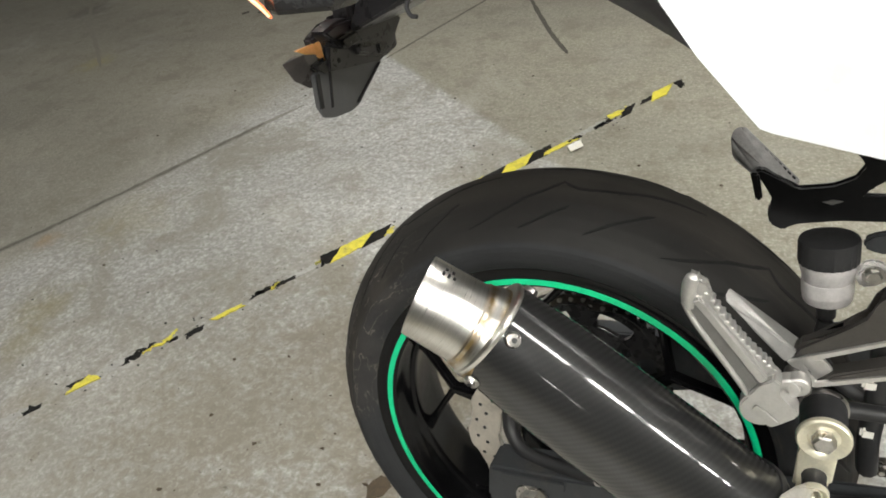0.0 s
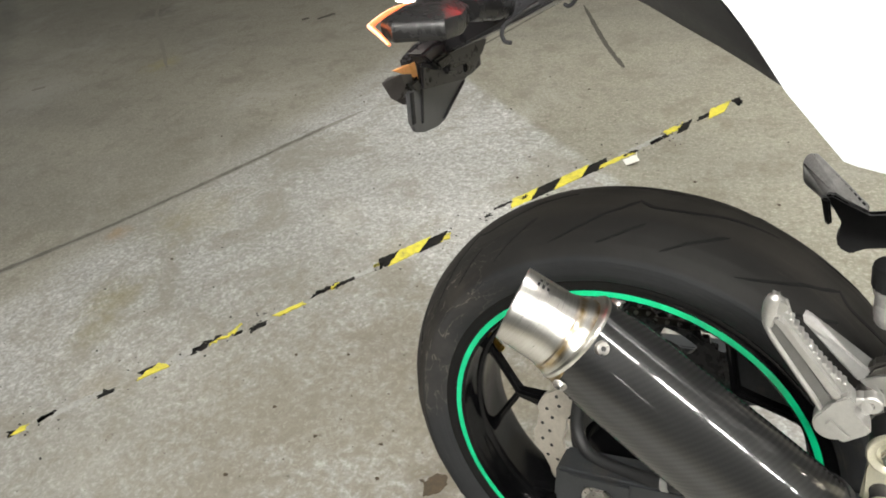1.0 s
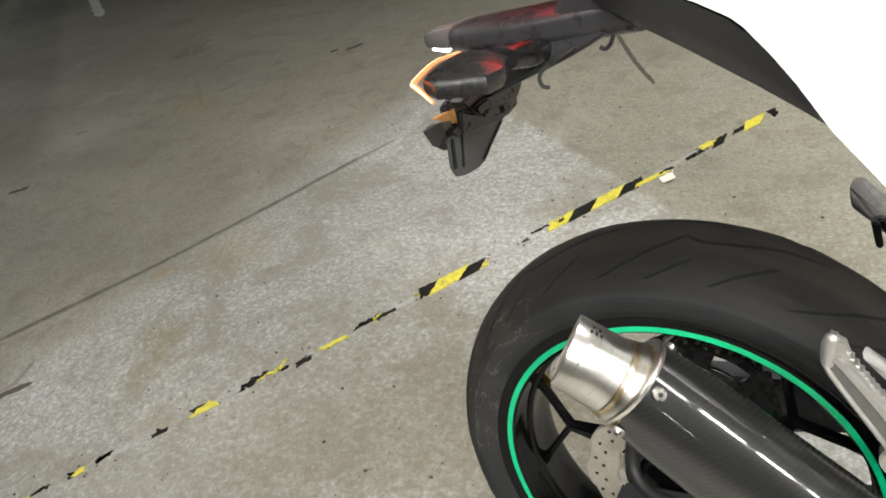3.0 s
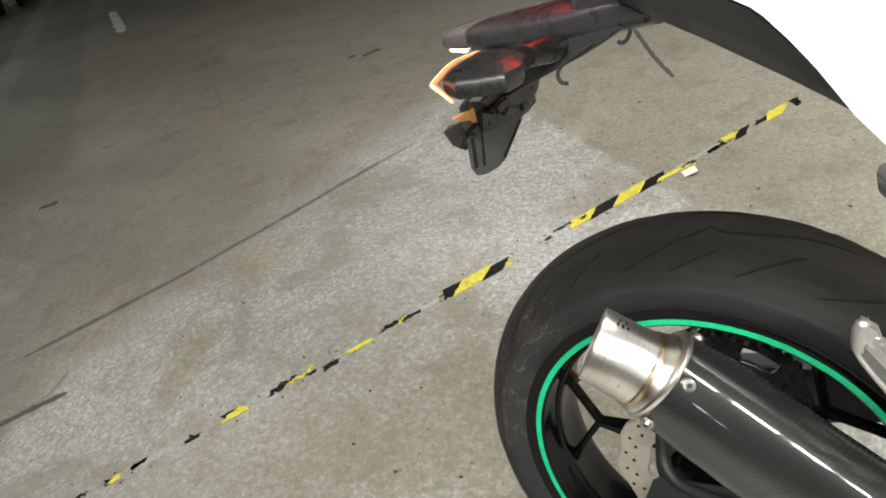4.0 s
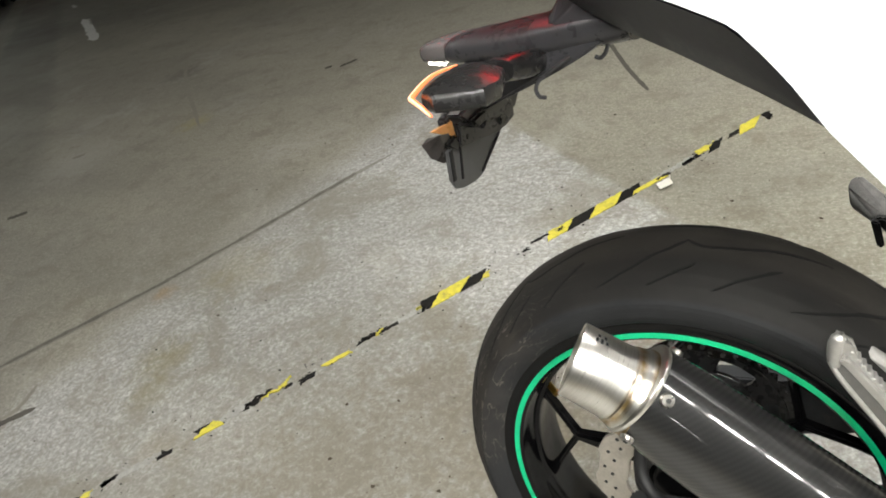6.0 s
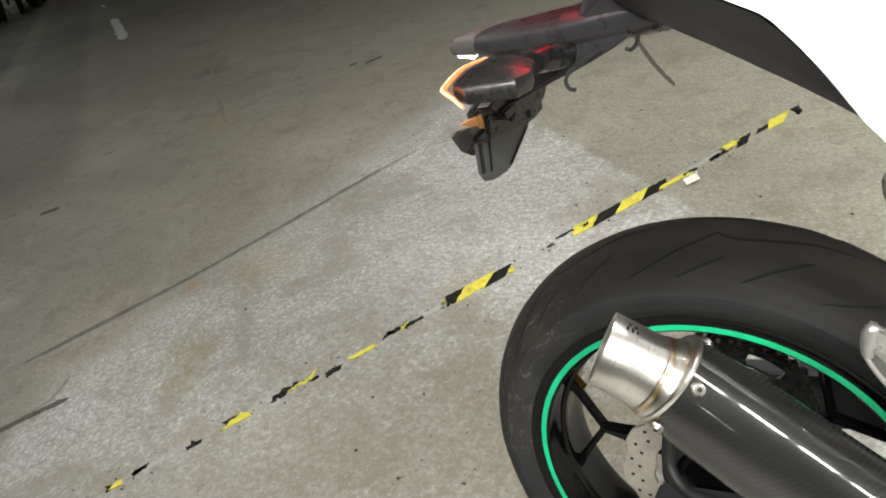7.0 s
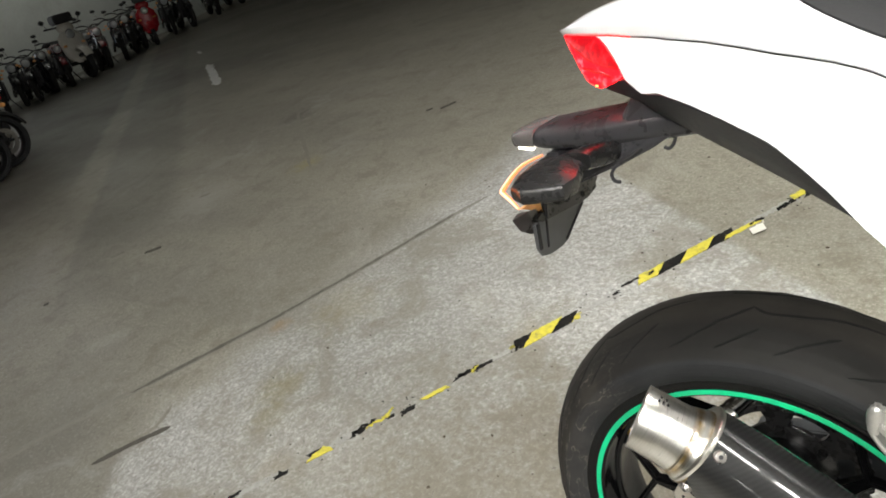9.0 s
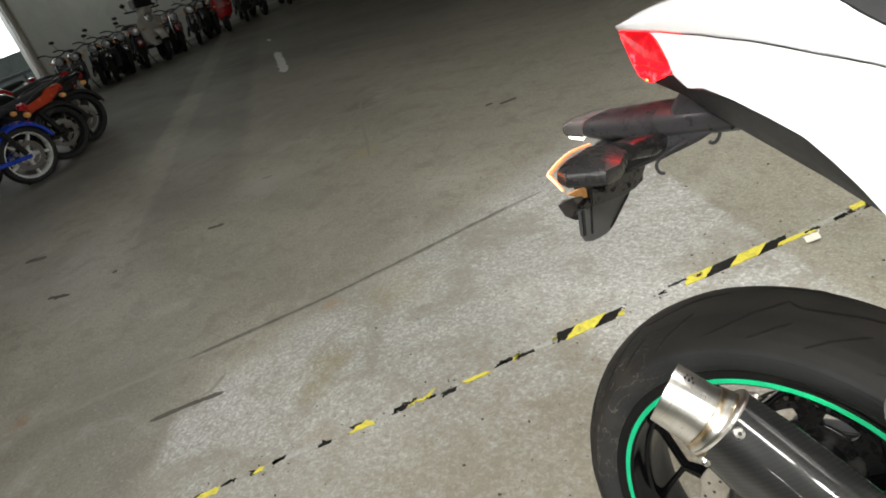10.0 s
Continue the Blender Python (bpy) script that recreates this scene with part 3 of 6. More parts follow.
# floor joints, scuffs and the tape line
def strip(name, points, width, mat, label, category, z=0.0015, jitter=0.25, kind=""):
    """A thin ragged band lying on the floor along a path."""
    path = smooth_path([(x, y, 0) for x, y in points], 14)
    bm = bmesh.new()
    rnd = random.Random(len(points) * 7 + int(abs(points[0][0]) * 100))
    lo, hi = [], []
    for i, p in enumerate(path):
        d = (path[min(i + 1, len(path) - 1)] - path[max(i - 1, 0)]).normalized()
        s = V((-d.y, d.x, 0))
        taper = min(1.0, 0.25 + 6 * min(i, len(path) - 1 - i) / len(path))
        a, b = (width * 0.5 * taper * (1 + jitter * rnd.uniform(-1, 1)) for _ in range(2))
        lo.append(p - s * a), hi.append(p + s * b)
    loops = [[(*q[:2], 0.0002), (*r[:2], 0.0002), (*r[:2], z), (*q[:2], z)] for q, r in zip(lo, hi)]
    rings(bm, loops)
    return tagged(part(name, bm, mat, smooth=False), label, category, kind=kind)


strip("floor_joint", [(-2.70, -0.86), (-2.50, -0.55), (-2.285, -0.204), (-2.041, 0.163), (-1.834, 0.491), (-1.741, 0.660), (-1.626, 0.885), (-1.49, 1.160), (-1.38, 1.36)], 0.034, FAINT_BAND, "dull stained band along the floor joint", "floor joint", kind="structure", z=0.0008)
strip("floor_joint", [(-2.12, 0.040), (-2.041, 0.163), (-1.834, 0.491), (-1.741, 0.660), (-1.626, 0.885), (-1.49, 1.160), (-1.46, 1.22)], 0.016, JOINT, "dark filled joint in the concrete floor", "floor joint", kind="structure", jitter=0.45)
strip("floor_joint", [(-2.70, -0.86), (-2.50, -0.55), (-2.285, -0.204), (-2.125, 0.032)], 0.008, FAINT, "faint worn joint in the concrete floor", "floor joint", kind="structure")
strip("floor_joint", [(-1.24, 1.76), (-1.03, 2.40), (-0.75, 3.2)], 0.010, JOINT, "thin dark joint in the concrete floor", "floor joint", kind="structure")
strip("floor_scuff", [(-1.925, -0.225), (-1.840, -0.105), (-1.766, -0.020)], 0.022, SCUFF, "short dark scuff scraped into the concrete", "scuff", kind="stuff")
strip("floor_scuff", [(-1.875, -0.12), (-1.83, -0.04), (-1.86, 0.05)], 0.012, FAINT, "short grey scuff scraped into the concrete", "scuff", kind="stuff")
strip("floor_scuff", [(-0.87, 2.44), (-0.66, 2.045), (-0.575, 1.90), (-0.508, 1.795)], 0.016, SCUFF, "curved dark rubber mark on the floor", "scuff", kind="stuff")
strip("floor_scuff", [(-3.93, 2.67), (-3.5, 2.25), (-3.15, 1.97), (-2.8, 1.68)], 0.022, FAINT, "dark worn streak on the floor", "scuff", kind="stuff")
strip("floor_scuff", [(-2.30, 2.32), (-2.235, 2.40)], 0.03, SCUFF, "small dark scuff on the floor", "scuff", kind="stuff")
strip("floor_scuff", [(-2.40, 2.31), (-2.37, 2.34)], 0.03, SCUFF, "small dark scuff on the floor", "scuff", kind="stuff")
strip("floor_scuff", [(-3.25, 0.80), (-3.17, 0.86)], 0.03, SCUFF, "small dark scuff on the floor", "scuff", kind="stuff")
strip("floor_scuff", [(-3.70, 0.03), (-3.56, 0.10)], 0.025, SCUFF, "small dark scuff on the floor", "scuff", kind="stuff")
strip("floor_scuff", [(-4.62, 0.20), (-4.47, 0.28)], 0.05, JOINT, "small brown scuff on the floor", "scuff", kind="stuff")
strip("floor_scuff", [(-4.576, 0.203), (-4.569, 0.308)], 0.028, FAINT, "faint brown scuff on the floor", "scuff", kind="stuff")
strip("floor_scuff", [(-3.490, 0.318), (-3.477, 0.343)], 0.03, SCUFF, "small dark scuff on the floor", "scuff", kind="stuff")
strip("floor_scuff", [(-3.631, 0.038), (-3.612, 0.093)], 0.022, SCUFF, "small dark scuff on the floor", "scuff", kind="stuff")
strip("floor_scuff", [(-3.373, 0.540), (-3.342, 0.594)], 0.022, FAINT, "faint brown scuff on the floor", "scuff", kind="stuff")
strip("floor_scuff", [(-3.504, 0.732), (-3.471, 0.796)], 0.03, FAINT, "faint brown scuff on the floor", "scuff", kind="stuff")
strip("floor_scuff", [(-2.958, 0.497), (-2.942, 0.531)], 0.02, FAINT, "faint brown scuff on the floor", "scuff", kind="stuff")
strip("floor_scuff", [(-3.494, 1.359), (-3.436, 1.402)], 0.03, FAINT, "faint brown scuff on the floor", "scuff", kind="stuff")
strip("floor_scuff", [(-2.000, 1.048), (-1.985, 1.111)], 0.02, FAINT, "short brown scuff on the floor", "scuff", kind="stuff")
strip("floor_scuff", [(-2.284, 1.168), (-2.274, 1.289)], 0.008, FAINT, "thin curved drag mark on the floor", "scuff", kind="stuff")
strip("floor_scuff", [(-2.628, 1.250), (-2.600, 1.278)], 0.014, FAINT, "faint brown scuff on the floor", "scuff", kind="stuff")
# pale strips laid on the floor to paint a lamp's reflection
for run, wide in (([(-9.37, 5.61), (-9.02, 5.41)], 0.05), ([(-7.79, 4.62), (-7.04, 4.14), (-6.26, 3.64)], 0.10)):
    strip("glare_streak", run, wide, FLOOR_GLARE, "short pale streak painted as a lamp reflection on the floor", "floor marking", kind="structure", jitter=0.5)
strip("parking_line", [(-13.72, 4.71), (-13.78, 4.86)], 0.10, WORN_WHITE, "short worn dash of a white parking line", "floor marking", kind="structure", jitter=0.3)
strip("parking_line", [(-13.66, 4.92), (-13.72, 5.07)], 0.10, WORN_WHITE, "short worn dash of a white parking line", "floor marking", kind="structure", jitter=0.3)
strip("parking_line", [(-13.85, 5.29), (-13.92, 5.45)], 0.10, WORN_WHITE, "short worn dash of a white parking line", "floor marking", kind="structure", jitter=0.3)
strip("parking_line", [(-14.08, 5.88), (-14.15, 6.05)], 0.10, WORN_WHITE, "short worn dash of a white parking line", "floor marking", kind="structure", jitter=0.3)
strip("parking_line", [(-14.04, 6.52), (-14.10, 6.70)], 0.10, WORN_WHITE, "short worn dash of a white parking line", "floor marking", kind="structure", jitter=0.3)

tape = tagged(empty("hazard_tape"), "torn black and yellow hazard tape stuck to the floor", "floor tape")
E0, TU = V((-0.086, 1.575, 0)), V((-0.575, -0.818, 0)).normalized()
TS = V((-TU.y, TU.x, 0))  # towards the bike
rnd = random.Random(5)
# colour, start and end along the line, side edges across it in mm (far, near), slant of the two cut ends, raggedness
PIECES = [
    ("k", -0.004, 0.020, -22, 24, 0.6, 0.3, 1.3), ("y", 0.052, 0.124, -22, 20, 1.6, 1.1, 0.5), ("k", 0.124, 0.170, -11, 8, 1.0, 1.1, 0.7),
    ("k", 0.198, 0.240, -14, 22, 1.4, 1.4, 0.6), ("y", 0.234, 0.292, -20, 8, 1.3, 0.3, 1.2), ("k", 0.292, 0.308, 2, 16, 0.2, 0.8, 1.2), ("k", 0.310, 0.350, 10, 19, 0.4, 0.6, 1.2),
    ("k", 0.410, 0.447, 10, 19, 0.3, 0.8, 1.0), ("y", 0.452, 0.530, 6, 22, -1.2, 1.2, 0.5), ("k", 0.517, 0.590, -17, 22, 1.1, 1.35, 0.45), ("y", 0.588, 0.682, -21, 20, 1.35, 1.35, 0.3), ("k", 0.680, 0.764, -21, 19, 1.35, 1.25, 0.35), ("y", 0.762, 0.838, -23, 18, 1.25, 0.7, 0.9),
    ("k", 0.790, 0.806, -14, -2, 0.8, 1.0, 1.6), ("k", 0.838, 0.898, -20, -14, 0.4, 0.8, 0.9), ("k", 0.905, 0.922, 0, 9, 0.2, 0.4, 1.6),
    ("y", 1.030, 1.052, 2, 24, 0.7, 1.2, 0.7), ("k", 1.048, 1.110, -14, 24, 1.1, 1.25, 0.4), ("y", 1.109, 1.204, -22, 22, 1.25, 1.1, 0.35), ("k", 1.203, 1.245, -24, 20, 1.1, 0.3, 1.4), ("y", 1.248, 1.258, -12, 0, 0.3, 0.2, 1.6),
    ("k", 1.318, 1.365, 2, 13, 0.3, 0.5, 0.8), ("k", 1.366, 1.430, -10, 10, 0.4, 1.2, 1.3), ("y", 1.366, 1.376, -8, 14, 0.9, 0.8, 1.5),
    ("y", 1.470, 1.551, 8, 22, -0.6, -1.0, 0.5), ("k", 1.551, 1.598, 16, 32, 0.5, 0.3, 0.7),
    ("k", 1.620, 1.634, 12, 19, 0.2, 0.4, 1.2), ("y", 1.634, 1.690, -4, 16, 0.2, 1.1, 1.3), ("y", 1.640, 1.652, -20, -4, 1.2, 1.4, 1.3), ("k", 1.684, 1.722, -14, 4, 0.6, 0.3, 1.5), ("k", 1.700, 1.730, 4, 19, 0.8, 1.3, 1.5),
    ("y", 1.815, 1.858, 0, 22, -0.5, 1.1, 0.9), ("k", 1.838, 1.872, -10, 18, 0.9, -0.6, 0.6), ("k", 1.928, 1.962, 8, 20, 0.4, 0.6, 0.9),
    ("k", 2.078, 2.104, -12, 2, 1.2, 0.4, 1.5), ("y", 2.126, 2.152, -6, 12, 0.5, 1.2, 0.9), ("k", 2.146, 2.168, -4, 12, 1.0, 0.2, 1.0), ("k", 2.215, 2.250, -6, 8, 0.4, 0.8, 1.4), ("y", 2.258, 2.318, 0, 22, 0.4, 1.0, 0.9), ("k", 2.316, 2.345, -8, 14, 1.0, 0.3, 1.2), ("y", 2.36, 2.41, -12, 18, 0.9, 1.0, 0.9), ("k", 2.42, 2.49, -18, 18, 1.0, 1.1, 0.8),
]
for colour, s0, s1, lo, hi, cut_a, cut_b, rag in PIECES:
    lo, hi = lo / 1000, hi / 1000
    outline = []

    def torn(f0, w0, f1, w1, n, amount):
        """One side of a piece, from one corner to the next, torn in and out."""
        for q in range(n):
            f = q / n
            a, w = lerp(f0, f1, f), lerp(w0, w1, f)
            k = amount * (0.5 + math.sin(math.pi * f))
            bite = 2.6 if rnd.random() < 0.16 * amount else 1.0
            outline.append((a + rnd.gauss(0, 0.0022) * k, w - math.copysign(abs(rnd.gauss(0, 0.0026)) * k * bite, w)))

    n = max(5, int((s1 - s0) / 0.006))
    torn(s0 + lo * cut_a, lo, s1 + lo * cut_b, lo, n, rag)
    torn(s1 + lo * cut_b, lo, s1 + hi * cut_b, hi, 6, rag * 0.8)
    torn(s1 + hi * cut_b, hi, s0 + hi * cut_a, hi, n, rag)
    torn(s0 + hi * cut_a, hi, s0 + lo * cut_a, lo, 6, rag * 0.8)
    bm = bmesh.new()
    pts = [E0 + TU * a + TS * w for a, w in outline]
    top = 0.0022 + 0.0006 * rnd.random()
    rings(bm, [[(p.x, p.y, 0.0004) for p in pts], [(p.x, p.y, top) for p in pts]])
    part("tape_piece", bm, TAPE_Y if colour == "y" else TAPE_K, tape, smooth=False)
tag = tagged(part("paper_tag", block((0.040, 0.025, 0.0015), pose(-0.309, 1.156, 0.012, 14, -10, 35), 0.0005), PAPER), "small white paper tag lying at the tape", "paper tag")
part("string", tube([(-0.318, 1.172, 0.014), (-0.305, 1.195, 0.006), (-0.31, 1.215, 0.003)], 0.0012, 6, 4), PAPER, tag)
# pale glue left where the tape has torn off
for s0, s1, w in ((0.29, 0.47, 0.022), (0.90, 1.03, 0.020), (1.26, 1.34, 0.018), (1.74, 1.81, 0.020), (1.96, 2.08, 0.022)):
    p0, p1, p2 = (E0 + TU * s for s in (s0, (s0 + s1) / 2, s1))
    strip("tape_residue", [(p0.x, p0.y), (p1.x + 0.003, p1.y), (p2.x, p2.y)], w, GLUE, "pale worn glue left by torn tape", "tape residue", z=0.0008, jitter=0.4, kind="stuff")
# crumbs of torn tape and grit along the tape line
bm = bmesh.new()
rnd = random.Random(11)
for _ in range(130):
    s = rnd.uniform(0.2, 2.5)
    c = E0 + TU * s + TS * rnd.gauss(0, 0.035)
    if _ % 3 == 0:
        c = c + TS * rnd.uniform(-0.5, 0.35)
    r, a0 = rnd.uniform(0.0008, 0.0040), rnd.uniform(0, 6.28)
    pts = [(c.x + r * rnd.uniform(0.5, 1.3) * math.cos(a0 + q * 1.256), c.y + r * rnd.uniform(0.3, 1.0) * math.sin(a0 + q * 1.256)) for q in range(5)]
    rings(bm, [[(x, y, 0.0003) for x, y in pts], [(x, y, 0.0018) for x, y in pts]])
tagged(part("floor_crumb", bm, TAPE_K, smooth=False), "dark crumbs of torn tape scattered on the floor", "crumbs", kind="stuff")

# dried patch of brown mud beside the tyre
rng = random.Random(19)
OUTLINE = [(-0.009, -0.028), (-0.021, -0.003), (-0.018, 0.01), (-0.007, 0.024), (0.011, 0.026), (0.02, 0.01), (0.015, -0.009), (0.004, -0.019)]
bm = bmesh.new()
loops = []
for k in range(40):
    a, b = OUTLINE[k // 5], OUTLINE[(k // 5 + 1) % 8]
    f = rng.uniform(0.92, 1.10)
    loops.append(((a[0] + (b[0] - a[0]) * (k % 5) / 5) * f, (a[1] + (b[1] - a[1]) * (k % 5) / 5) * f))
rings(bm, [[(x, y, 0.0) for x, y in loops], [(x * 0.96, y * 0.96, 0.0014) for x, y in loops], [(x * 0.6, y * 0.6, 0.0018) for x, y in loops]])
tagged(part("mud_patch", bm, MUD, m=Matrix.Translation((-0.354, 0.029, 0.0))), "dried brown mud patch on the concrete floor", "dirt", kind="stuff")

# brown grit and dry dirt lying about, thickest beside the tyre
bm = bmesh.new()
rnd = random.Random(23)
for k in range(230):
    if k % 3:
        x, y = rnd.uniform(-1.9, 0.35), rnd.uniform(-0.45, 1.75)
    else:
        x, y = -0.42 + rnd.gauss(0, 0.22), 0.02 + rnd.gauss(0, 0.24)
    r, a0 = rnd.choice((0.0012, 0.0014, 0.0016, 0.0022, 0.0028, 0.0050)), rnd.uniform(0, 6.28)
    pts = [(x + r * rnd.uniform(0.5, 1.4) * math.cos(a0 + q * 1.047), y + r * rnd.uniform(0.3, 1.1) * math.sin(a0 + q * 1.047)) for q in range(6)]
    h = 0.0008 + r * 0.3
    rings(bm, [[(px, py, 0.0002) for px, py in pts], [(lerp(x, px, 0.7), lerp(y, py, 0.7), h) for px, py in pts]])
tagged(part("floor_grit", bm, GRIT, smooth=False), "dark brown grit scattered over the concrete", "grit", kind="stuff")

# ---- the white motorcycle, leaning on its side stand ----
bike = tagged(empty("motorcycle", pose(0, 0, 0, -11.73, 0, 0)), "white sports motorcycle with green rim tape and carbon exhaust", "motorcycle")
AX = V((0, 0, 0.312))


def tyre_mesh():
    """A sports tyre with a round crown; its sipes are laid on as dark slivers."""
    half = [(0.066, 0.230), (0.076, 0.2335), (0.0825, 0.2385), (0.0875, 0.248), (0.0902, 0.260), (0.0898, 0.2640), (0.0905, 0.2652), (0.0892, 0.2668), (0.0880, 0.2700), (0.0845, 0.2735), (0.077, 0.2830), (0.066, 0.2920), (0.050, 0.3012), (0.032, 0.3080), (0.014, 0.3120)]
    prof = [(-y, r) for y, r in half] + [(0.0, 0.3130)] + [(y * 0.75, r) for y, r in reversed(half)]
    t = np.array(prof)
    seg = np.r_[0, np.cumsum(np.hypot(*np.diff(t, axis=0).T))]
    n_a, n_s = 240, 150
    u = np.linspace(0, seg[-1], n_s)
    ys, rs = np.interp(u, seg, t[:, 0]), np.interp(u, seg, t[:, 1])
    th = np.linspace(0, 2 * math.pi, n_a, endpoint=False)
    A, Y = np.meshgrid(th, ys, indexing="ij")
    R = np.repeat(rs[None], n_a, 0)
    P = np.stack([R * np.cos(A), Y, R * np.sin(A)], -1).reshape(-1, 3)
    i, j = np.meshgrid(np.arange(n_a), np.arange(n_s - 1), indexing="ij")
    k = (i + 1) % n_a
    F = np.stack([i * n_s + j, k * n_s + j, k * n_s + j + 1, i * n_s + j + 1], -1).reshape(-1, 4)
    me = bpy.data.meshes.new("tyre")
    me.from_pydata(P.tolist(), [], F.tolist())
    for f in me.polygons:
        f.use_smooth = True
    me.materials.append(RUBBER)
    return me


def tread_groove(cut, base, side):
    """One sipe as a thin dark sliver laid on the crown to paint its shade, pointed at its ends."""
    ys = [0.0, 0.014, 0.032, 0.050, 0.066, 0.077, 0.0845]
    rs = [0.3130, 0.3120, 0.3080, 0.3012, 0.2920, 0.2830, 0.2735]
    path = smooth_path([(a, y * 1000, 0) for a, y in cut], 8)
    pts = []
    for q in path:
        a, y = radians(base + side * q.x), side * q.y / 1000
        r = float(np.interp(abs(y), ys, rs)) + 0.00015
        y = y * 0.75 if y > 0 else y
        pts.append(V((r * math.cos(a), y, r * math.sin(a))))
    loops = []
    for i, q in enumerate(pts):
        d = (pts[min(i + 1, len(pts) - 1)] - pts[max(i - 1, 0)]).normalized()
        nrm = V((q.x, q.y * 1.5, q.z)).normalized()
        w = d.cross(nrm).normalized()
        f = i / (len(pts) - 1)
        h = 0.0023 * min(1.0, 0.25 + 5 * min(f, 1 - f))
        loops.append([q - w * h - nrm * 0.001, q + w * h - nrm * 0.001, q + w * h + nrm * 0.0001, q - w * h + nrm * 0.0001])
    return rings(bmesh.new(), loops)


CUTS = [
    [(0, -0.022), (3, -0.035), (7, -0.048), (12, -0.063), (18.4, -0.076)],
    [(0.5, -0.0215), (-3.2, -0.031), (-10.3, -0.0255), (-16.5, -0.0155), (-26, -0.008)],
    [(-2.3, -0.054), (1.8, -0.066), (7, -0.078)],
    [(-18, -0.042), (-13, -0.058), (-6.4, -0.078)],
]


def rear_wheel():
    bm = lathe([(0.2378, -0.0800), (0.2380, -0.0850), (0.2366, -0.0872), (0.2340, -0.0874), (0.2300, -0.0856), (0.2240, -0.0838), (0.2150, -0.0833), (0.2122, -0.0805), (0.2112, -0.0700), (0.2098, -0.0660), (0.2088, -0.0560), (0.2075, -0.0500), (0.2030, -0.0475), (0.2022, -0.0450), (0.2026, -0.0400), (0.2040, -0.0330), (0.2055, 0.0), (0.2060, 0.0180), (0.2085, 0.0250), (0.2125, 0.0300), (0.2180, 0.0350), (0.2310, 0.0480), (0.2310, 0.0420), (0.2190, 0.0280), (0.2140, 0.0), (0.2190, -0.0500), (0.2320, -0.0700)], 120, "y", True)
    return bm


def wheel_spokes():
    """Five spokes, each a stem that forks into two slim ribbed arms before the rim."""
    out = []
    for turn in (176, 104, 38, -38, -112):
        own = hull([(r, y, s * w) for r, w, y0, y1 in ((0.050, 0.013, -0.050, -0.018), (0.110, 0.0085, -0.044, -0.022), (0.154, 0.0062, -0.042, -0.026)) for y in (y0, y1) for s in (-1, 1)], 0.0035)
        for s, fan in ((-1, 18), (1, 23)):
            tip, root = V((0.209 * math.cos(radians(fan)), -0.034, s * 0.209 * math.sin(radians(fan)))), V((0.151, -0.034, s * 0.001))
            along = (tip - root).normalized()
            side = V((-along.z, 0, along.x))
            mid = root.lerp(tip, 0.72)
            for w, y0, y1 in ((0.0052, -0.0395, -0.028), (0.0026, -0.0418, -0.036)):
                loops = []
                for p, f in ((root, 1.0), (root.lerp(tip, 0.3), 0.85), (mid, 0.9), (tip, 1.5)):
                    c = w * f
                    loops.append([(p + side * q)[:1] + (y,) + (p + side * q)[2:] for q, y in ((-c, y1), (-c * 0.9, y0 + 0.001), (-c * 0.5, y0), (c * 0.5, y0), (c * 0.9, y0 + 0.001), (c, y1))])
                join(own, rings(bmesh.new(), loops))
        bmesh.ops.transform(own, matrix=Matrix.Rotation(-radians(turn), 4, "Y"), verts=own.verts[:])
        out.append(own)
    return out


wheel = part("rear_wheel", rear_wheel(), BLACK_GLOSS, bike, "gloss black cast wheel with five forked spokes", m=Matrix.Translation(AX))
part("hub", solid([(0.036, -0.085), (0.048, -0.070), (0.050, -0.055), (0.058, -0.045), (0.058, 0.045), (0.050, 0.060), (0.048, 0.072)], 40, "y"), BLACK_GLOSS, wheel)
for own in wheel_spokes():
    part("spoke", own, BLACK_GLOSS, wheel)
tyre = new("tyre", tyre_mesh())
tyre.parent = wheel
tyre.location = (0, -0.007, 0)
tyre["label"] = "dusty black sports tyre"
for turn in range(9):
    for cut in CUTS:
        part("tread_groove", tread_groove(cut, 89.4 + 40 * turn, 1), GROOVE_SHADE, wheel, m=Matrix.Translation((0, -0.007, 0)))
        part("tread_groove", tread_groove([(x, y) for x, y in cut], 109.4 + 40 * turn, -1), GROOVE_SHADE, wheel, m=Matrix.Translation((0, -0.007, 0)))
part("rim_tape", lathe([(0.2158, -0.0842), (0.2161, -0.0846), (0.2226, -0.0848), (0.2229, -0.0844), (0.2215, -0.0836), (0.2170, -0.0834)], 160, "y", True), GREEN, wheel, "bright green reflective rim tape")


def brake_disc():
    """A wave-edged ring."""
    bm = bmesh.new()
    n = 240
    loops = []
    for k in range(n):
        a = 2 * math.pi * k / n
        w = math.tanh(2.2 * math.sin(a * 10)) * 0.0028
        ro, ri = 0.1085 + w, 0.0690 + w * 0.7
        c, s = math.cos(a), math.sin(a)
        loops.append([(r * c, y, r * s) for r, y in ((ri, -0.0835), (ri + 0.0006, -0.0845), (ro - 0.0006, -0.0845), (ro, -0.0835), (ro, -0.0795), (ri, -0.0795))])
    loops.append(loops[0])
    rings(bm, loops, caps=False)
    bmesh.ops.remove_doubles(bm, verts=bm.verts[:], dist=1e-7)
    return bm


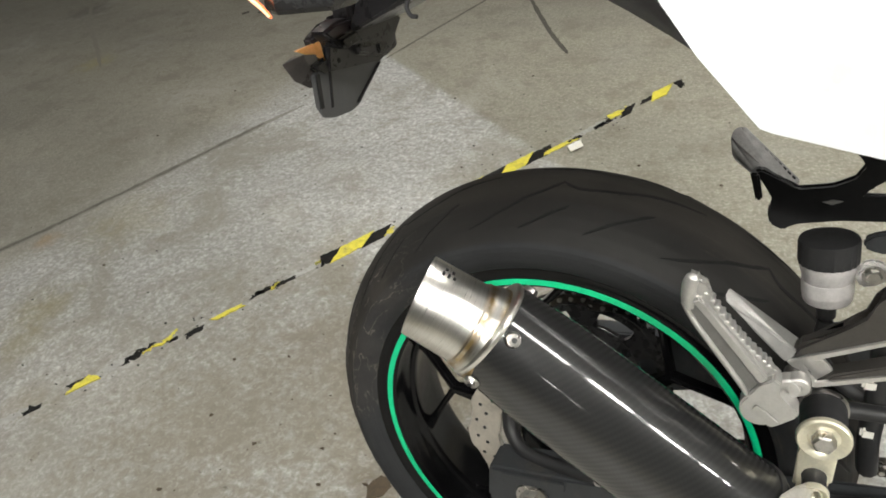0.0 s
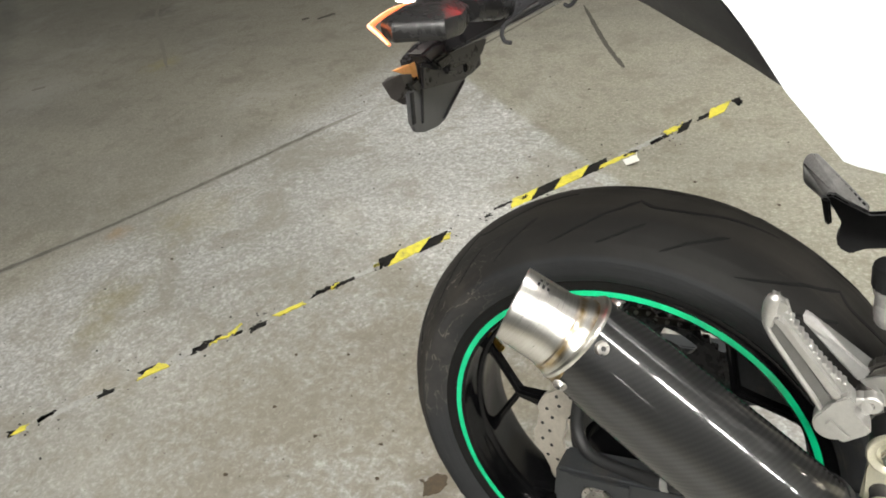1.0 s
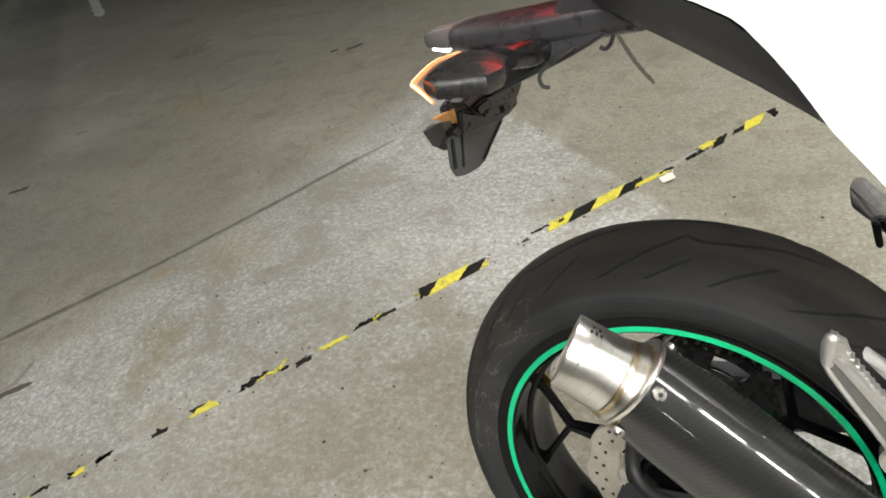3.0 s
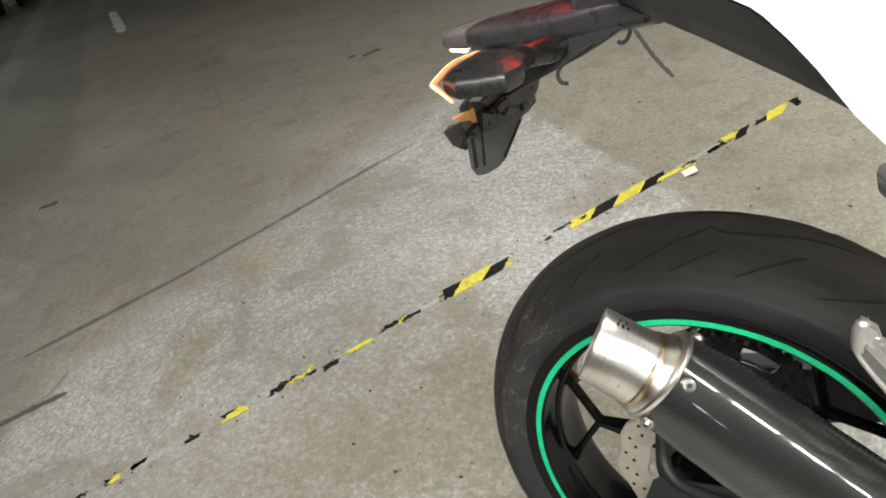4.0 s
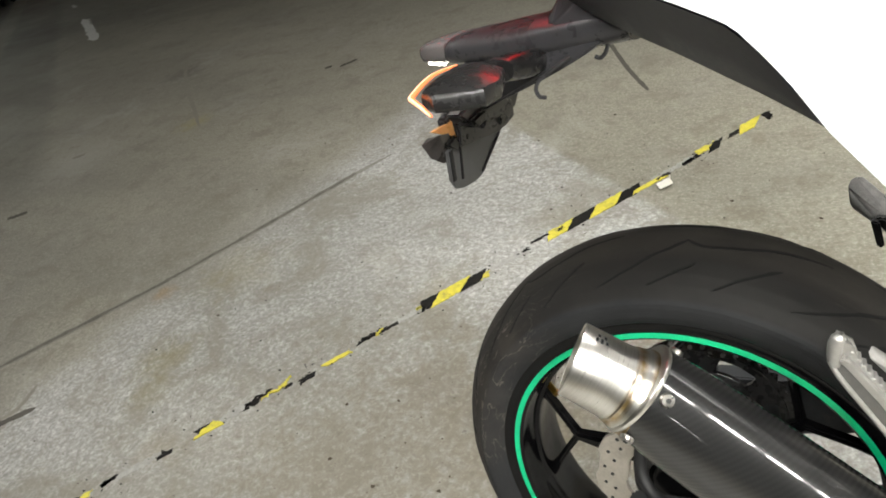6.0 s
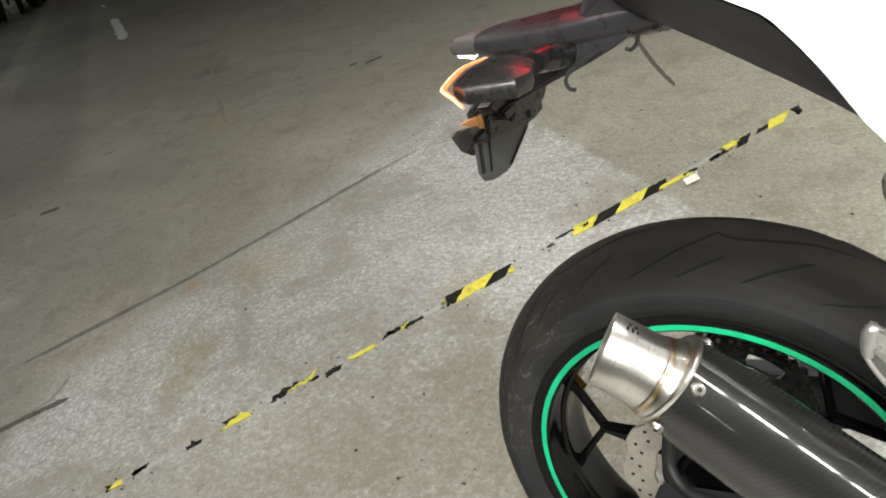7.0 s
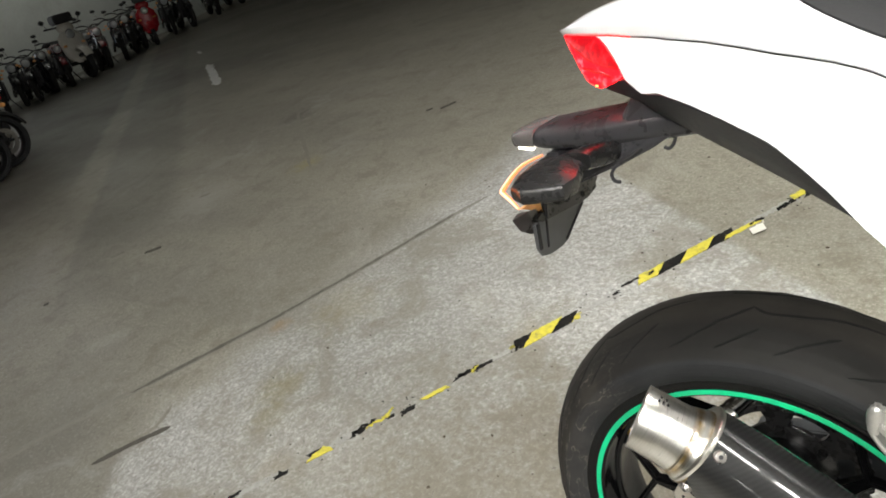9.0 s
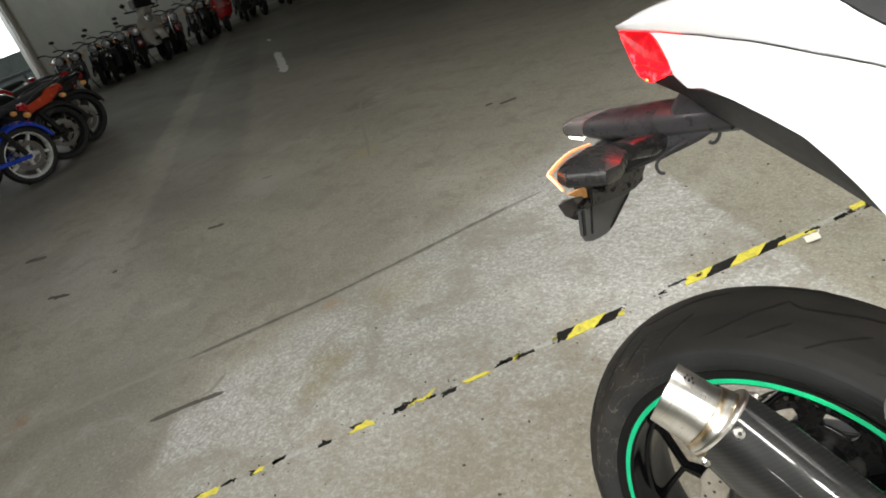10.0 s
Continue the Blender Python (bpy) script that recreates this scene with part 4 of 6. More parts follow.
disc = part("brake_disc", brake_disc(), DISC, wheel, "wavy drilled steel brake disc")
# dark discs set on the face paint the shade of the drilled holes
bm = bmesh.new()
for k in range(24):
    for r, turn in ((0.0985, 0.0), (0.0880, 0.10)):
        a = 2 * math.pi * (k + 0.5) / 24 + turn
        own = solid([(0.0024, -0.0850), (0.0024, -0.0843)], 10, "y")
        bmesh.ops.translate(own, verts=own.verts[:], vec=(r * math.cos(a), 0, r * math.sin(a)))
        join(bm, own)
part("drill_shade", bm, BLACK_MATT, disc)
bm = lathe([(0.046, -0.078), (0.062, -0.079), (0.062, -0.073), (0.046, -0.073)], 48, "y", True)
for k in range(5):
    join(bm, hull([(r, y, w * s) for r, w in ((0.058, 0.012), (0.078, 0.006)) for y in (-0.0795, -0.0745) for s in (-1, 1)], 0.001)) if k == 0 else join(bm, (lambda o: (bmesh.ops.transform(o, matrix=Matrix.Rotation(k * 2 * math.pi / 5, 4, "Y"), verts=o.verts[:]), o)[1])(hull([(r, y, w * s) for r, w in ((0.058, 0.012), (0.078, 0.006)) for y in (-0.0795, -0.0745) for s in (-1, 1)], 0.001)))
part("disc_carrier", bm, BLACK_MATT, wheel)


def sprocket():
    """A toothed ring on a plate with six long windows."""
    bm = bmesh.new()
    teeth, per = 43, 6
    loops, plate = [], []
    for k in range(teeth * per + 1):
        a = 2 * math.pi * k / (teeth * per)
        ph = (k % per) / per
        ro = 0.1115 if ph == 0.0 else (0.1105 if ph in (1 / per, 5 / per) else (0.1055 if ph == 0.5 else 0.1075))
        c, s = math.cos(a), math.sin(a)
        loops.append([(r * c, y, r * s) for r, y in ((0.0900, 0.0725), (0.0990, 0.0725), (0.1000, 0.0745), (ro, 0.0748), (ro, 0.0795), (0.0900, 0.080))])
        plate.append([(r * c, y, r * s) for r, y in ((0.040, 0.068), (0.0660, 0.0725), (0.0680, 0.0740), (0.0680, 0.080), (0.040, 0.080))])
    rings(bm, loops, caps=False)
    rings(bm, plate, caps=False)
    bmesh.ops.remove_doubles(bm, verts=bm.verts[:], dist=1e-7)
    for k in range(6):
        web = []
        for r, half in ((0.062, 17), (0.070, 14), (0.0785, 12.5), (0.088, 14), (0.096, 17)):
            arc = [radians(95 + 60 * k + half * f) for f in (-1, -0.5, 0, 0.5, 1)]
            web.append([(r * math.cos(q), 0.0728, r * math.sin(q)) for q in arc] + [(r * math.cos(q), 0.0798, r * math.sin(q)) for q in arc[::-1]])
        join(bm, rings(bmesh.new(), web))
        own = solid([(0.007, 0.066), (0.0078, 0.068), (0.0078, 0.076)], 6, "y")
        q = radians(95 + 60 * k)
        bmesh.ops.translate(own, verts=own.verts[:], vec=(0.060 * math.cos(q), 0, 0.060 * math.sin(q)))
        join(bm, own)
    return bm


part("sprocket", sprocket(), SATIN, wheel, "dark toothed rear sprocket")
part("valve", tube([(-0.192, -0.030, 0.100), (-0.178, -0.044, 0.092), (-0.166, -0.052, 0.088)], [0.004, 0.004, 0.0052], 10, 3), BRONZE, wheel, "gold valve cap")

# chain: upper run, round the sprocket, lower run
bm, bp = bmesh.new(), bmesh.new()
chain_path = [V((0.56 - 0.0159 * k, 0.077, 0.424 - 0.0003 * k)) for k in range(36)]
for k in range(22):
    a = math.pi / 2 + k * 0.0159 / 0.1105 + 0.05
    chain_path.append(V((0.1105 * math.cos(a), 0.077, 0.312 + 0.1105 * math.sin(a))))
chain_path += [V((0.0159 * k, 0.077, 0.2015 + 0.0019 * k)) for k in range(36)]
for k, (a, b) in enumerate(zip(chain_path, chain_path[1:])):
    d = b - a
    m = Matrix.Translation((a + b) / 2) @ Matrix.Rotation(-math.atan2(d.z, d.x), 4, "Y")
    for y in (-0.0075, 0.0075):
        off = 0.0 if k % 2 else math.copysign(0.0025, y)
        join(bm, block((0.0215, 0.0018, 0.0125), m @ Matrix.Translation((0, y + off, 0)), 0.0008, 1))
    own = solid([(0.0032, -0.0125), (0.0032, 0.0125)], 8, "y")
    bmesh.ops.translate(own, verts=own.verts[:], vec=a)
    join(bp, own)
chain = part("drive_chain", bm, CHAIN, bike, "greasy dark drive chain", smooth=False)
part("chain_pin", bp, PIN, chain)

# swingarm, axle and brake
ARM = [(-0.050, 0.338), (-0.054, 0.290), (-0.030, 0.262), (0.10, 0.262), (0.30, 0.318), (0.52, 0.350), (0.52, 0.430), (0.27, 0.388), (0.08, 0.350)]
swing = part("swingarm", prism(ARM, -0.164, -0.122, "xz", 0.004), SWINGARM, bike, "dark grey boxed swingarm")
part("swingarm_leg", prism(ARM, 0.116, 0.150, "xz", 0.004), SWINGARM, bike)
part("cross_beam", hull([(x, y, z) for x in (0.36, 0.52) for y in (-0.13, 0.13) for z in (0.345, 0.42)], 0.012), SWINGARM, swing)
part("adjuster_plate", prism([(-0.034, 0.338), (0.036, 0.345), (0.036, 0.332), (-0.034, 0.325)], -0.1685, -0.164, "xz", 0.001), SWINGARM, swing)
# dark plate proud of the arm paints the slot's shade
part("adjuster_slot", prism([(0.052, 0.312), (0.060, 0.322), (0.063, 0.306), (0.057, 0.296)], -0.1655, -0.163, "xz", 0), BLACK_MATT, swing)
nut = part("axle_nut", solid([(0.0125, -0.178), (0.0135, -0.176), (0.0135, -0.1685)], 6, "y"), PIN, swing, "bright hexagon axle nut", smooth=False, m=Matrix.Translation((0, 0, 0.312)))
part("washer", lathe([(0.010, -0.1685), (0.0175, -0.1685), (0.0175, -0.1645), (0.010, -0.1645)], 32, "y", True), PIN, nut)
part("axle_end", solid([(0.0075, -0.192), (0.0088, -0.190), (0.0088, -0.174)], 20, "y"), PIN, nut)
part("gold_collar", lathe([(0.0045, -0.168), (0.0095, -0.168), (0.0095, -0.160), (0.0045, -0.160)], 24, "y", True), BRONZE, swing, "gold bobbin collar", m=Matrix.Translation((0.098, 0, 0.272)))
caliper = part("brake_caliper", hull([(x, y, z) for x, z in ((-0.070, 0.250), (0.030, 0.238), (0.075, 0.205), (-0.06, 0.205)) for y in (-0.118, -0.066)], 0.008), DARK_METAL, bike, "dark brake caliper under the swingarm")
part("caliper_bolt", solid([(0.007, -0.126), (0.008, -0.118)], 6, "y"), PIN, caliper, m=Matrix.Translation((0.03, 0, 0.225)))
part("brake_hose", tube([(-0.041, -0.108, 0.398), (-0.041, -0.118, 0.368), (-0.034, -0.126, 0.353), (-0.019, -0.134, 0.343), (0.004, -0.142, 0.343), (0.039, -0.150, 0.348), (0.071, -0.156, 0.355), (0.160, -0.162, 0.375), (0.420, -0.160, 0.430)], 0.0078, 12), BLACK_MATT, bike, "black rubber brake hose")
part("hose_clip", lathe([(0.0082, -0.004), (0.0094, -0.004), (0.0094, 0.004), (0.0082, 0.004)], 16, "z", True), ALLOY, bike, m=axis_pose((0.071, -0.156, 0.355), (0.160, -0.162, 0.375)))

# exhaust
EA, EB = V((0, -0.264, 0.600)), V((0.2247, -0.2187, 0.4012))
mm = axis_pose(EA, EB)
can = part("silencer", lathe([(0.030, 0.0105), (0.0408, 0.0115), (0.0414, 0.016), (0.0450, 0.060), (0.0468, 0.120), (0.0482, 0.200), (0.0488, 0.268), (0.0470, 0.276), (0.0310, 0.279), (0.0300, 0.285)], 72), CARBON, bike, "glossy carbon fibre silencer can", m=mm)
part("end_ring", lathe([(0.030, 0.0066), (0.0385, 0.0072), (0.0415, 0.0080), (0.0424, 0.0090), (0.0425, 0.0112), (0.0418, 0.0124), (0.034, 0.0130)], 72, "z", True), RING, can, "brushed steel end ring")
# tail pipe, slightly bent from the can, its mouth cut a little aslant
PF, PE = V((0.0068, -0.2648, 0.590)), V((-0.0407, -0.2787, 0.6250))
pm = mm.inverted() @ axis_pose(PF, PE)
bm = lathe([(0.0385, -0.0030), (0.0383, 0.0018), (0.0386, 0.0028), (0.0379, 0.0040), (0.0370, 0.0070), (0.0357, 0.0115), (0.0350, 0.0126), (0.0349, 0.0138), (0.0351, 0.0150), (0.0348, 0.0162), (0.0335, 0.0172), (0.0330, 0.022), (0.0325, 0.036), (0.0320, 0.0600), (0.0316, 0.0607), (0.0310, 0.0600), (0.0306, 0.050), (0.0306, 0.012), (0.0001, 0.010)], 72)
cut = axis_pose(PF, PE).inverted().to_3x3() @ V((-0.889, -0.160, 0.432))
for v in bm.verts:
    if v.co.z > 0.0172 and v.co.xy.length > 0.02:
        v.co.z -= (cut.x * v.co.x + cut.y * v.co.y) / cut.z * (v.co.z - 0.0172) / 0.043
tip = part("exhaust_tip", bm, STEEL, can, "welded brushed steel tail pipe with straw heat tint", m=pm)
for sa, sz, ln in ((0.0, 0.0550, 0.0070), (0.0, 0.0505, 0.0085), (0.0, 0.0460, 0.0060), (0.17, 0.0535, 0.0050), (0.17, 0.0480, 0.0070)):
    q = axis_pose(PF, PE).inverted() @ V((-0.0137, -0.2781, 0.6454))
    a = math.atan2(q.y, q.x) + sa
    part("stamp", block((0.0006, ln * 0.55, 0.0022), Matrix.Rotation(a, 4, "Z") @ Matrix.Translation((0.0323, 0, sz)), 0), DARK_METAL, tip)
bolt_dir = mm.inverted() @ V((0.037, -0.291, 0.609))
ang = math.atan2(bolt_dir.y, bolt_dir.x)
for k, da in enumerate((0.0, 1.25, -1.5)):
    a = ang + da
    r = 0.0418
    base = V((r * math.cos(a), r * math.sin(a), 0.0205))
    rivet = part("rivet", solid([(0.0032, 0.0040), (0.0050, 0.0038), (0.0058, 0.0020), (0.0062, 0.0)], 20), PIN, can, "bright domed rivet", m=Matrix.Translation(base) @ V((math.cos(a), math.sin(a), 0)).to_track_quat("Z", "Y").to_matrix().to_4x4())
    # dark plug proud of the head paints the socket's shade
    part("rivet_socket", solid([(0.0022, 0.0046), (0.0022, 0.003)], 6), BLACK_MATT, rivet)
part("can_strap", lathe([(0.0484, 0.262), (0.0500, 0.2625), (0.0502, 0.266), (0.0500, 0.2695), (0.0484, 0.270)], 72, "z", True), BLACK_MATT, can, "black rubber strap round the can")
part("link_pipe", lathe([(0.0300, 0.270), (0.0300, 0.340), (0.0290, 0.400), (0.0280, 0.400), (0.0280, 0.270)], 40, "z", True), DARK_METAL, can, "dark link pipe")

# hanger bolts and bracket
hang = part("hanger_plate", prism([(0.240, 0.506), (0.262, 0.506), (0.2635, 0.4857), (0.2633, 0.4488), (0.250, 0.436), (0.236, 0.4396), (0.2362, 0.4777)], -0.196, -0.188, "xz", 0.003), ZINC, bike, "pale plated exhaust hanger plate")
for (x, y, z), r, lab in (((0.2505, -0.204, 0.5028), 0.0192, "yellowed zinc bolt with broad washer"), ((0.2500, -0.2150, 0.4560), 0.0105, "plain steel bolt with washer")):
    bolt = part("hanger_bolt", solid([(r * 0.60, 0.0002), (r * 0.66, -0.0014), (r * 0.94, -0.0034), (r, -0.0020), (r, 0.0020)], 48, "y"), ZINC, hang, lab, m=Matrix.Translation((x, y, z)))
    part("bolt_head", solid([(r * 0.34, -0.0085), (r * 0.44, -0.0075), (r * 0.46, 0.001)], 6, "y"), PIN, bolt, smooth=False)
    part("bush", solid([(r * 0.80, 0.002), (r * 0.88, 0.006), (r * 0.82, 0.013), (r * 0.88, 0.020), (r * 0.88, 0.034)], 36, "y"), BLACK_MATT, bolt, "black rubber bush")
    part("bush_ring", lathe([(r * 0.84, 0.034), (r * 0.96, 0.034), (r * 0.96, 0.038), (r * 0.84, 0.038)], 36, "y", True), PIN, bolt)
fork = part("hanger_fork", hull([(x, y + d, z - d * 0.6) for d in (0.0, 0.0035) for x, y, z in ((0.2252, -0.2395, 0.4692), (0.2360, -0.2240, 0.4680), (0.2474, -0.2085, 0.4615), (0.2560, -0.2080, 0.4590), (0.2610, -0.2085, 0.4515), (0.2590, -0.2120, 0.4410), (0.2490, -0.2200, 0.4370), (0.2432, -0.2395, 0.4505), (0.2240, -0.2520, 0.4630))], 0.0010), PLATED, hang, "bright forked sheet steel hanger arm")


def sheet(rows, thick=0.003):
    """A bent metal sheet through pairs of edge points."""
    off = V((0, thick * 0.7, -thick * 0.7))
    loops = []
    for a, b in rows:
        a, b = V(a), V(b)
        m = a.lerp(b, 0.5) + V((0, -0.0010, 0.0012))
        loops.append([a, m, b, b + off, m + off, a + off])
    return rings(bmesh.new(), loops)


part("fork_neck", sheet([((0.2248, -0.2420, 0.4680), (0.2470, -0.2230, 0.4420)), ((0.2213, -0.2570, 0.4602), (0.2436, -0.2400, 0.4505)), ((0.2170, -0.2645, 0.4540), (0.2430, -0.2465, 0.4460))]), PLATED, fork)
part("fork_leg", sheet([((0.2170, -0.2645, 0.4540), (0.2285, -0.2570, 0.4508)), ((0.2137, -0.2695, 0.4485), (0.2235, -0.2650, 0.4455)), ((0.2090, -0.2735, 0.4380), (0.2174, -0.2713, 0.4375)), ((0.2055, -0.2760, 0.4305), (0.2125, -0.2750, 0.4300)), ((0.2010, -0.2765, 0.4150), (0.2075, -0.2770, 0.4150))]), PLATED, fork)
part("fork_leg", sheet([((0.2305, -0.2565, 0.4500), (0.2430, -0.2465, 0.4460)), ((0.2345, -0.2585, 0.4432), (0.2428, -0.2495, 0.4440)), ((0.2343, -0.2635, 0.4340), (0.2402, -0.2575, 0.4375)), ((0.2310, -0.2685, 0.4240), (0.2364, -0.2640, 0.4308))]), PLATED, fork)

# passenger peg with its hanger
# body in a dark alloy tone, edge strips in the bright one
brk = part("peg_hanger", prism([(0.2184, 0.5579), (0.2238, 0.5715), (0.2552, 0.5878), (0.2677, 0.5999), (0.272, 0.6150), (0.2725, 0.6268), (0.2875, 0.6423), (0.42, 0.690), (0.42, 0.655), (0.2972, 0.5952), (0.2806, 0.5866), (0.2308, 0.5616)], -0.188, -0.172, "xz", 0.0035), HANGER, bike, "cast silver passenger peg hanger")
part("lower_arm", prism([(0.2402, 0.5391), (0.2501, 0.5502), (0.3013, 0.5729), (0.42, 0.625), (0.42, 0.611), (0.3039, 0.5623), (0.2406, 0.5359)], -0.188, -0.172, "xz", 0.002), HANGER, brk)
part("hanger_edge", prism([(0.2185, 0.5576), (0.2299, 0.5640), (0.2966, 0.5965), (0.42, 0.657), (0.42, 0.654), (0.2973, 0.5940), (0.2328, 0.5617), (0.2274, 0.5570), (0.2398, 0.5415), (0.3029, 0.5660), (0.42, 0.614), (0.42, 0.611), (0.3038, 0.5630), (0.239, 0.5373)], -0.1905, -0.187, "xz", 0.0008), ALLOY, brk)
part("gusset", prism([(0.2270, 0.5555), (0.2423, 0.5590), (0.2508, 0.5490), (0.2405, 0.5365)], -0.182, -0.176, "xz", 0.001), ALLOY, brk)
part("heel_guard", hull([(0.1705, -0.183, 0.6045), (0.1720, -0.177, 0.6070), (0.1750, -0.175, 0.6060), (0.1715, -0.186, 0.5995), (0.2258, -0.172, 0.5686), (0.2245, -0.186, 0.5650), (0.2198, -0.190, 0.5549), (0.2143, -0.186, 0.5572), (0.216, -0.172, 0.565)], 0.003), CAST_DIM, brk)
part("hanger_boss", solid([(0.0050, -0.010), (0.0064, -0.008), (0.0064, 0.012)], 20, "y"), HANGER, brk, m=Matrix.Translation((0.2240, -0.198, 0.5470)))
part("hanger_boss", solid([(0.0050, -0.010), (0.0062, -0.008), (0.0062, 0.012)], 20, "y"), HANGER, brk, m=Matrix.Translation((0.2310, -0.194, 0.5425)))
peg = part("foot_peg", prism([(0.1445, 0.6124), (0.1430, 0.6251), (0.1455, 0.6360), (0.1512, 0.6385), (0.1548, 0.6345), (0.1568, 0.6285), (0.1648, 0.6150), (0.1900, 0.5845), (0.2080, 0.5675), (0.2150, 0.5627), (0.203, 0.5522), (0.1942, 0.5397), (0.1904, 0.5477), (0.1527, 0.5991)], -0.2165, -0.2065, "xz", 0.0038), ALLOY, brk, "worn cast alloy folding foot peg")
# darker copy of the peg's alloy paints its shaded side channel
part("peg_rail", prism([(0.1450, 0.6150), (0.1461, 0.6165), (0.1540, 0.6193), (0.1600, 0.6104), (0.2010, 0.5554), (0.1942, 0.5425), (0.1904, 0.5504), (0.153, 0.6014)], -0.2205, -0.2155, "xz", 0.0018), CAST_DIM, peg)
part("peg_band", prism([(0.1490, 0.6190), (0.1560, 0.6225), (0.1600, 0.6170), (0.2075, 0.5622), (0.2020, 0.5548), (0.1640, 0.6045)], -0.2235, -0.2150, "xz", 0.0020), ALLOY, peg)
part("peg_rim", tube([(0.1448, -0.2200, 0.6160), (0.1525, -0.2212, 0.6025), (0.1700, -0.2212, 0.5785), (0.1902, -0.2212, 0.5512), (0.1938, -0.2205, 0.5440)], [0.0018, 0.0022, 0.0022, 0.0022, 0.0018], 8, 4), ALLOY, peg)
part("peg_knob", tube([(0.1490, -0.2175, 0.6110), (0.1480, -0.2180, 0.6200), (0.1483, -0.2180, 0.6300), (0.1500, -0.2175, 0.6355), (0.1512, -0.2170, 0.6385)], [0.0046, 0.0054, 0.0056, 0.0048, 0.0020], 16, 5), ALLOY, peg)
for q in range(13):
    u = q / 12
    part("peg_tooth", solid([(0.0013, -0.0058), (0.0020, -0.0050), (0.0020, 0.0050)], 10, "y"), ALLOY, peg, m=Matrix.Translation((lerp(0.1600, 0.2060, u), -0.2118, lerp(0.6225, 0.5690, u) - 0.004 * math.sin(math.pi * u))))
knuckle = part("peg_knuckle", prism([(0.1945, 0.5465), (0.2020, 0.5560), (0.2105, 0.5640), (0.2165, 0.5600), (0.2142, 0.5500), (0.2200, 0.5440), (0.2299, 0.5378), (0.2288, 0.5325), (0.2150, 0.5203), (0.2122, 0.5186), (0.1965, 0.5340)], -0.2245, -0.206, "xz", 0.0026), ALLOY, brk)
part("knuckle_disc", prism([(0.2035 + 0.0136 * math.cos(2 * math.pi * k / 28), 0.5322 + 0.0146 * math.sin(2 * math.pi * k / 28)) for k in range(28)], -0.2225, -0.207, "xz", 0.0016), ALLOY, knuckle)
part("knuckle_key", prism([(0.1975, 0.5350), (0.2014, 0.5412), (0.2183, 0.5278), (0.2142, 0.5216)], -0.2262, -0.2240, "xz", 0.0011), ALLOY, knuckle)
for x, z, r in ((0.2212, 0.5470, 0.0086), (0.2275, 0.5500, 0.0080)):
    part("pivot_washer", solid([(r * 0.30, -0.2085), (r * 0.34, -0.2105), (r * 0.85, -0.2110), (r, -0.2098), (r, -0.2000)], 32, "y"), ALLOY, knuckle, m=Matrix.Translation((x, 0, z)))

# brake fluid reservoir
res_m = pose(0.2452, -0.092, 0.5730, 0, -6, 0) @ Matrix.Scale(0.94, 4)
res = part("fluid_reservoir", solid([(0.0192, -0.0140), (0.0204, -0.0115), (0.0208, 0.015), (0.0225, 0.018), (0.0225, 0.024)], 36), FROST, bike, "milky brake fluid reservoir", m=res_m)
bm = solid([(0.0225, 0.024), (0.0245, 0.025), (0.0245, 0.044), (0.0235, 0.0465), (0.019, 0.0475)], 44)
for v in bm.verts:
    k = round(math.atan2(v.co.y, v.co.x) / (2 * math.pi) * 44)
    if k % 2 and v.co.z < 0.046 and v.co.xy.length > 0.02:
        v.co.x *= 0.962
        v.co.y *= 0.962
part("cap", bm, BLACK_MATT, res, "ribbed black screw cap")
part("band", lathe([(0.0204, -0.006), (0.0211, -0.0055), (0.0211, 0.0075), (0.0204, 0.008)], 36, "z", True), FROST, res, "pale label band")
part("outlet", solid([(0.006, -0.034), (0.008, -0.032), (0.008, -0.014)], 16), BLACK_MATT, res)
part("fluid_hose", tube([(0.2485, -0.092, 0.5385), (0.250, -0.094, 0.500), (0.285, -0.10, 0.470), (0.36, -0.11, 0.45)], 0.0065, 10), BLACK_MATT, bike, "black fluid hose")
part("reservoir_lug", prism([(0.262, 0.588), (0.266, 0.600), (0.275, 0.6035), (0.284, 0.599), (0.2865, 0.590), (0.282, 0.582), (0.268, 0.578)], -0.100, -0.092, "xz", 0.002), FROST, res, m=res_m.inverted())
part("lug_screw", solid([(0.0050, -0.0065), (0.0060, -0.005), (0.0060, 0.0)], 6, "y"), PIN, bike, m=Matrix.Translation((0.2750, -0.100, 0.5915)))
part("lug_washer", solid([(0.0078, -0.0015), (0.0082, 0.0)], 24, "y"), PIN, bike, m=Matrix.Translation((0.2750, -0.1002, 0.5915)))
part("cap_stay", prism([(0.265, 0.617), (0.270, 0.622), (0.300, 0.632), (0.300, 0.606), (0.276, 0.606), (0.266, 0.610)], -0.092, -0.084, "xz", 0.002), SWINGARM, bike, "dark cast stay holding the reservoir")

# far-side passenger peg
lb = part("peg_hanger", prism([(0.174, 0.590), (0.183, 0.593), (0.222, 0.569), (0.256, 0.575), (0.276, 0.586), (0.284, 0.602), (0.271, 0.615), (0.290, 0.640), (0.42, 0.690), (0.42, 0.640), (0.314, 0.600), (0.291, 0.577), (0.273, 0.565), (0.321, 0.569), (0.42, 0.590), (0.42, 0.560), (0.325, 0.543), (0.266, 0.5385), (0.224, 0.533), (0.212, 0.520), (0.197, 0.527), (0.193, 0.542), (0.199, 0.560)], 0.118, 0.132, "xz", 0.0025), BLACK_MATT, bike, "black passenger peg hanger of the far side")
